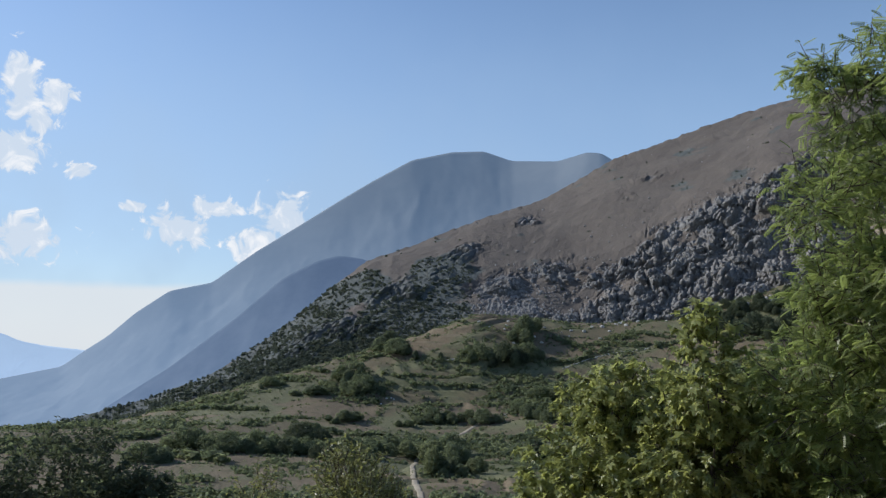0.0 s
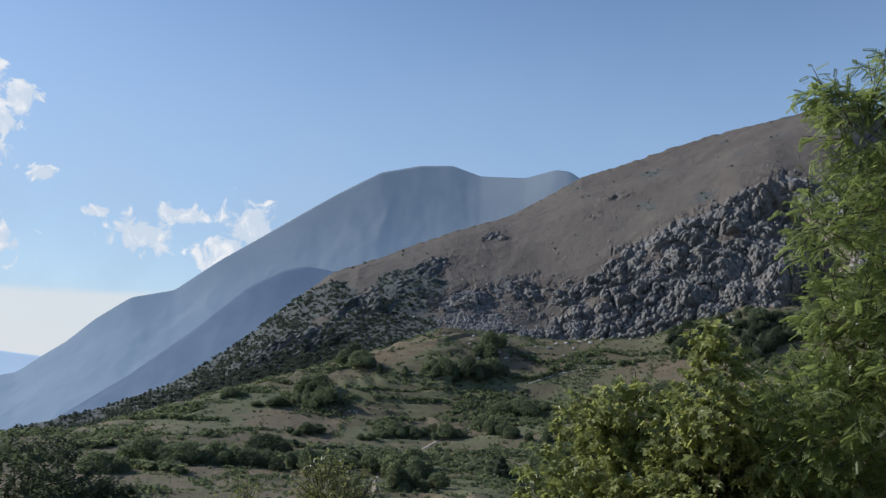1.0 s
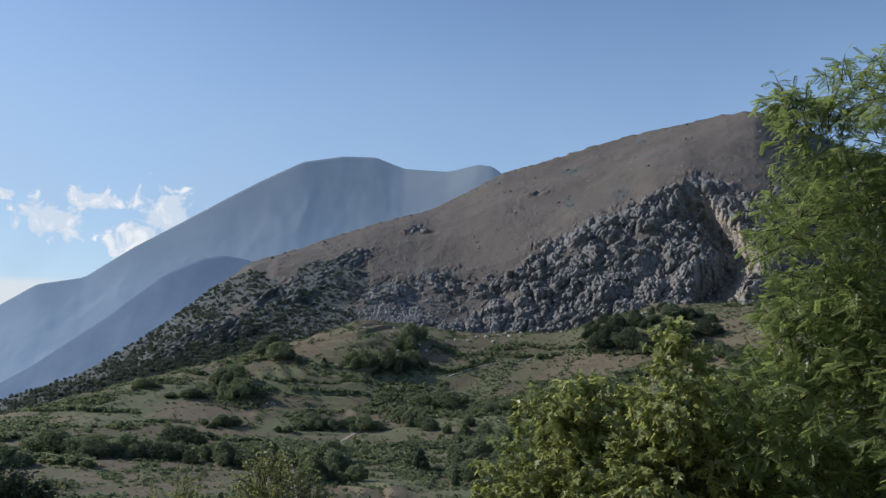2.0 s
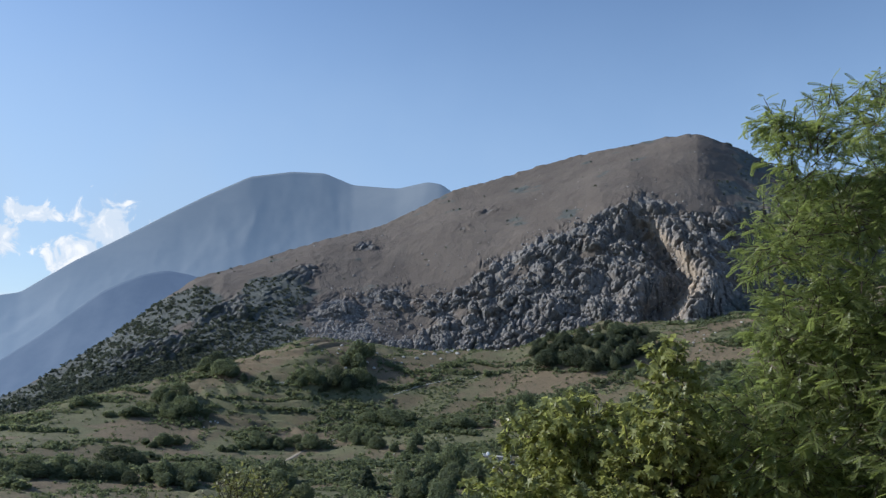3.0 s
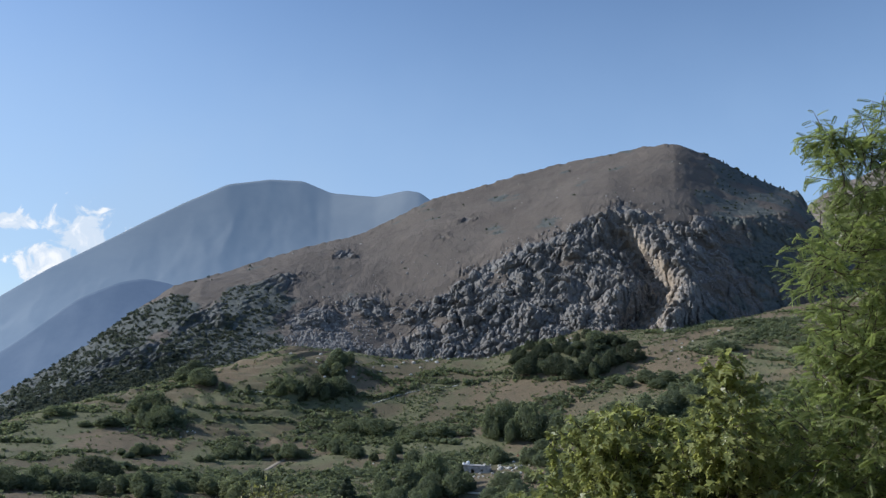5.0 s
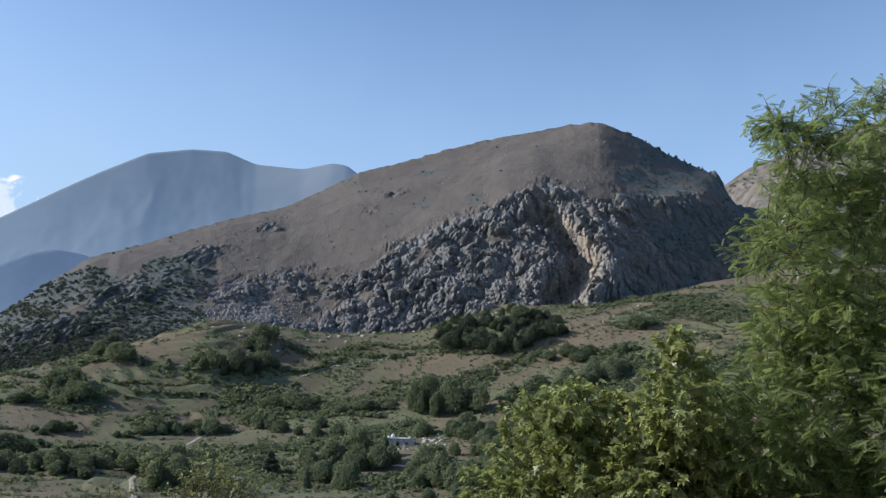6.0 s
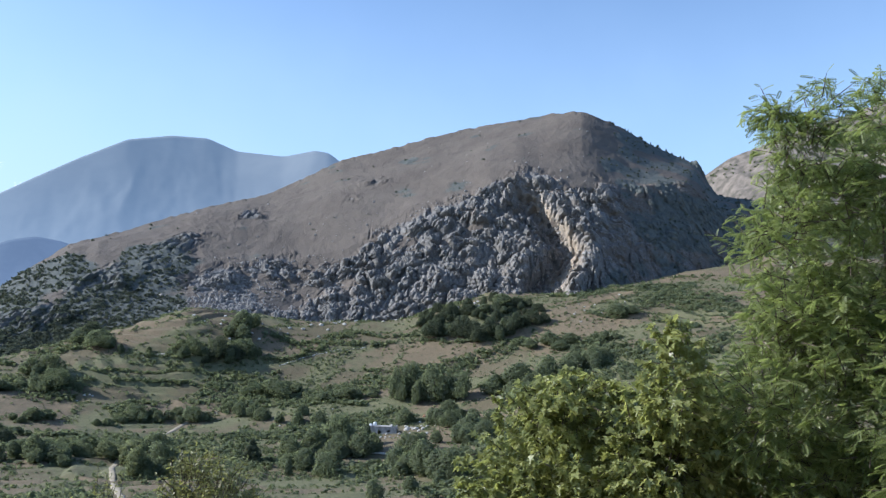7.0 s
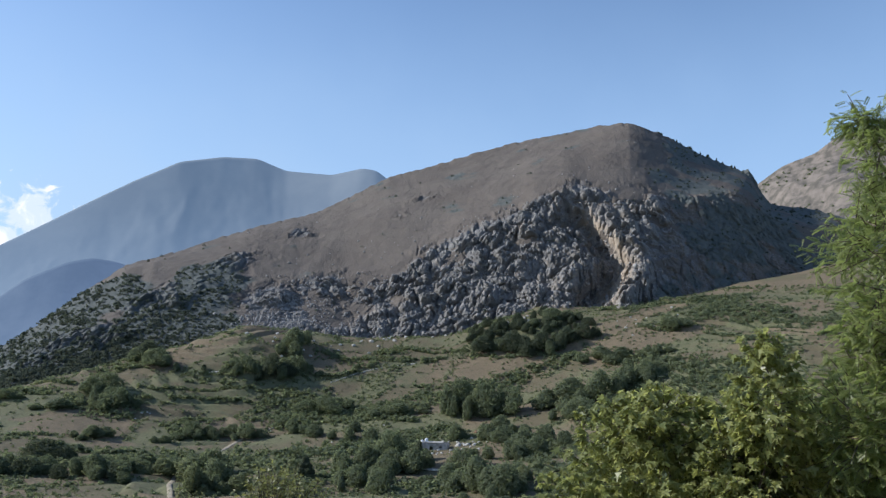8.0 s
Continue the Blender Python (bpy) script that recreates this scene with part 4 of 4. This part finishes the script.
near_tree("maple_tree", "bushy tree with broad lobed leaves in sun", (3.7, 11.9, ground_at(3.7, 11.9)), (3.6, 11.8, -3.6),
          ((3.3, 11.9, -2.2, 2.15, 1.7, 1.8), (4.9, 11.4, -2.2, 2.0, 1.6, 1.85), (2.0, 12.0, -2.9, 1.1, 1.2, 1.3), (3.2, 11.9, -3.9, 2.4, 1.8, 1.3), (3.15, 9.95, -0.35, 0.36, 0.35, 0.7),
           (3.3, 10.3, -1.3, 0.8, 0.6, 0.8), (2.5, 11.6, -0.8, 0.7, 0.7, 0.4), (4.2, 11.3, -0.8, 0.8, 0.7, 0.45)),
          lobed_leaf(), MAPLE_LEAF, 0.125, 6400, 9, 0.22, 33, -1.1, 0.13, 9,
          [((3.12, 9.9, 0.1 + 0.08 * i), (0, 0, 1.0)) for i in range(4)] + [((1.75, 12.2, -1.3 + 0.09 * i), (-0.1, 0, 1.0)) for i in range(7)], 0.8, 0.1)
near_tree("ash_tree", "small olive-green tree top in sunlight", (-1.9, 18.0, ground_at(-1.9, 18.0)), (-1.9, 18.0, -5.2),
          ((-1.9, 18.0, -3.5, 0.95, 0.9, 1.1), (-1.6, 18.1, -4.2, 1.2, 1.0, 1.2), (-2.2, 18.0, -2.9, 0.35, 0.35, 0.55)),
          oval_leaf(), ASH_LEAF, 0.10, 900, 12, 0.34, 45, -0.7, 0.1, 5, [((-1.5 - 0.2 * i, 18.0, -2.75), (0.1, 0, 1.0)) for i in range(5)], 0.2, 0.9)
near_tree("ash_tree", "thin leafy shoots of a small ash", (-3.75, 17.6, ground_at(-3.75, 17.6)), (-3.75, 17.6, -5.0),
          ((-3.8, 17.6, -3.6, 0.45, 0.45, 0.8), (-3.5, 17.6, -4.2, 0.6, 0.5, 0.8)),
          oval_leaf(), ASH_LEAF, 0.10, 200, 12, 0.36, 51, -0.8, 0.07, 3, [((-3.9 + 0.2 * i, 17.6, -2.75 - 0.15 * i), (0.0, 0, 1.0)) for i in range(4)], 0.2, 1.0)
for fx, fy, top, wd, sd in ((-23.0, 38.0, -4.2, 3.4, 61), (-18.2, 40.5, -4.3, 3.2, 67), (-14.8, 40.5, -6.2, 2.0, 71)):
    fz = ground_at(fx, fy)
    near_tree("oak_tree", "dark oak crown in shade on the slope", (fx, fy, fz), (fx, fy, top - 6.0),
              ((fx, fy, top - 3.0, wd, wd, 3.0), (fx + wd * 0.5, fy, top - 4.2, wd * 0.7, wd * 0.7, 2.4), (fx - wd * 0.5, fy + 0.5, top - 3.8, wd * 0.7, wd * 0.7, 2.4), (fx + 0.4, fy, top - 0.9, wd * 0.4, wd * 0.4, 0.9)),
              oval_leaf(), DARK_LEAF, 0.32, 800, 11, 0.7, sd, -0.5, 0.3, 8)


# ---- lane, ruined farm shed, stones ----
STONE = plain_material("pale_limestone_rubble", (0.36, 0.34, 0.30, 1), (0.62, 0.60, 0.55, 1), 0.9, 0.9, 0.2)
CONCRETE = plain_material("weathered_concrete", (0.26, 0.25, 0.24, 1), (0.42, 0.41, 0.39, 1), 0.5, 0.9, 0.05)
PLASTIC = plain_material("white_plastic", (0.62, 0.64, 0.66, 1), (0.8, 0.8, 0.8, 1), 1.2, 0.5, 0.05)
GRAVEL = plain_material("pale_gravel_lane", (0.24, 0.205, 0.15, 1), (0.36, 0.32, 0.25, 1), 0.6, 0.95, 0.1)
CLAY = plain_material("broken_clay_tile", (0.25, 0.12, 0.07, 1), (0.40, 0.22, 0.14, 1), 1.5, 0.9, 0.1)


def lane_strip(name, label, points, width):
    """A lane draped over the ground."""
    P = np.array(points, float)
    t = np.linspace(0, len(P) - 1, 60)
    x, y = (np.interp(t, np.arange(len(P)), P[:, c]) for c in (0, 1))
    x = np.convolve(np.pad(x, 4, mode="edge"), np.ones(9) / 9, "valid")
    y = np.convolve(np.pad(y, 4, mode="edge"), np.ones(9) / 9, "valid")
    tx, ty = np.gradient(x), np.gradient(y)
    l = np.hypot(tx, ty)
    rows = []
    for off, dz in ((-0.56, -0.5), (-0.5, 0.10), (-0.17, 0.16), (0.17, 0.16), (0.5, 0.10), (0.56, -0.5)):
        wob = width * (1 + 0.12 * np.sin(t * 3.1 + off * 4))
        px, py = x - ty / l * wob * off, y + tx / l * wob * off
        rows.append(np.stack([px, py, ground_z(px, py) + dz], -1))
    return tagged(grid_mesh(name, np.stack(rows, 1), GRAVEL), label, "lane", kind="structure")


lane_strip("road", "narrow pale gravel lane through the fields", LANE, 2.6)

def box(bm, cx, cy, cz, sx, sy, sz, bevel=0.04):
    made = bmesh.ops.create_cube(bm, size=1.0, matrix=Matrix.Translation((cx, cy, cz)) @ Matrix.Diagonal((sx, sy, sz, 1)))
    edges = list({e for v in made["verts"] for e in v.link_edges})
    bmesh.ops.bevel(bm, geom=edges, offset=bevel, segments=1, affect="EDGES")


def part(name, bm, mat, parent=None, label=""):
    me = bpy.data.meshes.new(name)
    bm.to_mesh(me)
    bm.free()
    me.materials.append(mat)
    ob = new(name, me)
    if parent:
        ob.parent = parent
    if label:
        tagged(ob, label)
    return ob


def boulder_mesh(name, seed, mat, flat=0.7):
    """A broken angular stone about 1 m across."""
    bm = bmesh.new()
    bmesh.ops.create_icosphere(bm, subdivisions=2, radius=0.5)
    for v in bm.verts:
        c = v.co.copy()
        k = 1 + 0.35 * noise.noise(c * 2.3 + Vector((seed, 0, 0))) + 0.2 * noise.noise(c * 6 + Vector((0, seed, 0)))
        v.co = Vector((c.x * k, c.y * k * 0.85, max(c.z * k * flat, -0.2)))
    me = bpy.data.meshes.new(name)
    bm.to_mesh(me)
    bm.free()
    me.materials.append(mat)
    return me


BOULDERS = [boulder_mesh("boulder", 3.7 * k, STONE) for k in range(6)]
TILES = [boulder_mesh("heap", 5.1 * k + 40, CLAY, 0.4) for k in range(2)]


def farm_shed():
    x, y = 129.0, 468.0
    z = min(ground_at(122.3, 471.4), ground_at(135.7, 464.6)) - 0.2
    root = new("farm_shed")
    root.matrix_world = pose(x, y, z, 0, 0, -27)
    L, D, H = 16.0, 7.0, 4.0
    for name, cx, cy, sx, sy, h in (("wall", -L / 2 + 0.15, 0, 0.3, D, H), ("wall", L / 2 - 0.15, 0, 0.3, D, H * 0.8), ("wall", 0, D / 2 - 0.15, L - 0.6, 0.3, H)):
        bm = bmesh.new()
        box(bm, cx, cy, h / 2, sx, sy, h)
        part(name, bm, CONCRETE, root)
    # front wall with a doorway and a window opening
    bm = bmesh.new()
    for x0, x1, z0, z1 in ((-7.7, -2.5, 0, H), (-2.5, -0.7, 2.4, H), (-0.7, 3.0, 0, H), (3.0, 4.6, 0, 1.2), (3.0, 4.6, 2.5, H), (4.6, 7.7, 0, H)):
        box(bm, (x0 + x1) / 2, -D / 2 + 0.15, (z0 + z1) / 2, x1 - x0, 0.3, z1 - z0, 0.01)
    part("wall", bm, CONCRETE, root, "grey front wall with a doorway and a window hole")
    bm = bmesh.new()
    box(bm, -1.6, 0, H + 0.15, L - 2.6, D + 0.8, 0.3)
    part("roof", bm, CONCRETE, root, "flat concrete roof slab, broken at one end")
    tagged(root, "half-ruined grey concrete farm shed", "shed")
    return z + H + 0.3


roof_z = farm_shed()


def water_tank(x, y, z, r, h):
    root = new("water_tank")
    root.matrix_world = pose(x, y, z)
    prof = [(0.0, 0.0), (r, 0.0), (r * 1.02, h * 0.1), (r, h * 0.7), (r * 0.8, h * 0.9), (r * 0.3, h), (0.0, h)]
    a = np.linspace(0, 2 * np.pi, 19)
    P = np.array([[(q * np.cos(t), q * np.sin(t), zz) for t in a] for q, zz in prof])
    body = grid_mesh("body", P, PLASTIC)
    body.parent = root
    bm = bmesh.new()
    bmesh.ops.create_cone(bm, cap_ends=True, segments=14, radius1=r * 0.28, radius2=r * 0.24, depth=0.12, matrix=Matrix.Translation((0, 0, h + 0.05)))
    part("lid", bm, PLASTIC, body)
    return tagged(root, "white plastic water tank on the shed roof", "tank")


water_tank(124.5, 470.5, roof_z, 1.1, 2.0)
water_tank(122.0, 470.3, roof_z, 0.9, 1.1)


def stone(x, y, size, i, label="pale limestone boulder lying in dry grass", mesh=None, lift=0.0):
    ob = new("boulder", mesh or BOULDERS[i % 6])
    ob.matrix_world = pose(x, y, ground_at(x, y) + lift + size * 0.1, 0, 0, 57 * i) @ Matrix.Diagonal((size, size, size, 1))
    return tagged(ob, label, "boulder", "scattered boulders")


rng = np.random.default_rng(90)
for i in range(26):
    stone(144 + rng.normal(0, 6), 468 + rng.normal(0, 8), rng.uniform(1.2, 3.2), i, "white rubble block beside the ruined shed")
for i in range(12):
    stone(128 + rng.normal(0, 6), 455 + rng.normal(0, 4), rng.uniform(0.8, 1.8), i, "white rubble block beside the ruined shed")
for i in range(16):
    stone(154 + rng.normal(0, 4), 489 + rng.normal(0, 3), rng.uniform(1.0, 2.4), i, "reddish heap of broken clay tiles", TILES[i % 2])
for cx, cy, sp, k, big in ((200, 545, 3, 4, 2.0), (12.6, 569, 3, 5, 2.2), (40, 562, 4, 6, 2.0), (-38, 598, 4, 5, 2.0), (330, 590, 16, 14, 2.6), (250, 655, 14, 12, 4.0), (150, 690, 20, 14, 4.5), (60, 690, 22, 12, 3.5), (85, 500, 30, 8, 1.6)):
    for i in range(k):
        stone(cx + rng.normal(0, sp), cy + rng.normal(0, sp * 0.6), rng.uniform(0.5, 1.0) * big, i)


def concrete_slab(x, y, turn, lx, ly):
    bm = bmesh.new()
    box(bm, 0, 0, 0, lx, ly, 0.5, 0.06)
    bmesh.ops.subdivide_edges(bm, edges=bm.edges[:], cuts=2)
    ob = part("concrete_slab", bm, STONE)
    ob.matrix_world = pose(x, y, ground_at(x, y) + 0.25, 3, 0, turn)
    return tagged(ob, "long pale concrete slab lying on the ground", "slab")


concrete_slab(115.3, 413.0, -40, 16.0, 3.0)
concrete_slab(271.5, 573.0, -30, 11.0, 2.5)


def dry_stone_wall(label, points):
    """A tumbled field wall of separate stones."""
    root = new("field_wall")
    P = np.array(points, float)
    root.matrix_world = pose(P[0, 0], P[0, 1], ground_at(P[0, 0], P[0, 1]))
    t = np.arange(0, len(P) - 1, 0.035)
    x, y = (np.interp(t, np.arange(len(P)), P[:, c]) for c in (0, 1))
    r = np.random.default_rng(5)
    for i in range(len(t)):
        sx = r.uniform(0.8, 1.5)
        ob = new("stone", BOULDERS[i % 6])
        ob.parent = root
        px, py = x[i] + r.normal(0, 0.4), y[i] + r.normal(0, 0.4)
        ob.matrix_local = Matrix.Translation(-root.matrix_world.translation) @ pose(px, py, ground_at(px, py) + 0.15, 0, 0, 71 * i) @ Matrix.Diagonal((sx, sx, sx, 1))
    return tagged(root, label, "wall")


dry_stone_wall("low tumbled dry-stone wall between fields", ((92, 628), (112, 635), (135, 637), (160, 636)))
dry_stone_wall("low pale dry-stone wall on a terrace", ((-5, 648), (10, 650), (22, 648)))


def hill_scree():
    """Loose blocks and small crags, strewn over the hill where the rock breaks up."""
    rng = np.random.default_rng(77)
    P, S, A, rock = HILL_P.reshape(-1, 3), HILL_S.ravel(), HILL_A.ravel(), HILL_ROCK.ravel()
    edge = fbm(P[:, 0] / 25, P[:, 1] / 25, P[:, 2] / 18, 3, 333)
    wt = smooth(A, 1.5, 6) * smooth(A, 32, 28) * smooth(S, 1.34, 0.95) * smooth(S, -0.01, 0.05) * (0.15 + smooth(edge, -0.1, 0.5)) * (0.35 + smooth(rock, 0.05, 0.5))
    wt = wt + 1.5 * np.exp(-((A - 4.5) / 2.6) ** 2 - ((S - 0.3) / 0.25) ** 2) + 0.012 * (S < 1.9) * (A > -2) * (A < 30)
    k = rng.choice(len(P), 5200, replace=False, p=wt / wt.sum())
    bm = bmesh.new()
    bmesh.ops.create_icosphere(bm, subdivisions=1, radius=0.5)
    ico = np.array([v.co[:] for v in bm.verts])
    tri = np.array([[v.index for v in f.verts] for f in bm.faces])
    bm.free()
    size = rng.uniform(0.7, 2.0, len(k)) ** 1.6 * rng.uniform(0.7, 1.3, len(k))
    V = ico[None] * (1 + rng.uniform(-0.35, 0.35, (len(k), len(ico), 1)))
    V = V * np.stack([size, size, size * rng.uniform(0.8, 1.7, len(k))], -1)[:, None, :]
    a = rng.uniform(0, 6.28, len(k))[:, None]
    V = np.stack([V[:, :, 0] * np.cos(a) - V[:, :, 1] * np.sin(a), V[:, :, 0] * np.sin(a) + V[:, :, 1] * np.cos(a), V[:, :, 2]], -1) + P[k][:, None, :]
    F = tri[None] + (np.arange(len(k)) * len(ico))[:, None, None]
    ob = new("scree", mesh_from("scree", V.reshape(-1, 3), F.reshape(-1, 3), SCREE))
    return tagged(ob, "loose grey limestone blocks strewn over the slope", "scree", kind="stuff")


SCREE = plain_material("grey_limestone_blocks", (0.17, 0.163, 0.155, 1), (0.30, 0.288, 0.27, 1), 0.15, 0.92, 0.3)
hill_scree()


def stony_mountain_shrubs():
    rng = np.random.default_rng(140)
    ob = bpy.data.objects["backdrop_stony_mountain"]
    co = np.empty(len(ob.data.vertices) * 3, np.float32)
    ob.data.vertices.foreach_get("co", co)
    co = co.reshape(-1, 3).astype(float)
    az = np.degrees(np.arctan2(co[:, 0], co[:, 1]))
    ok = np.where((az > 36) & (az < 50) & (co[:, 2] > 180))[0]
    clump = smooth(fbm(co[ok, 0] / 70, co[ok, 1] / 70, co[ok, 2] / 50, 2, 151), -0.2, 0.5) + 0.08
    k = rng.choice(ok, 420, replace=False, p=clump / clump.sum())
    h = rng.uniform(2.5, 6.0, len(k))
    scatter("mountain_scrub", co[k] - [0, 0, 0.6], h, h * rng.uniform(1.0, 1.8, len(k)), FAR_LEAF, "scattered shrubs on the pale stony mountain", 481, 36, 0.3)


stony_mountain_shrubs()
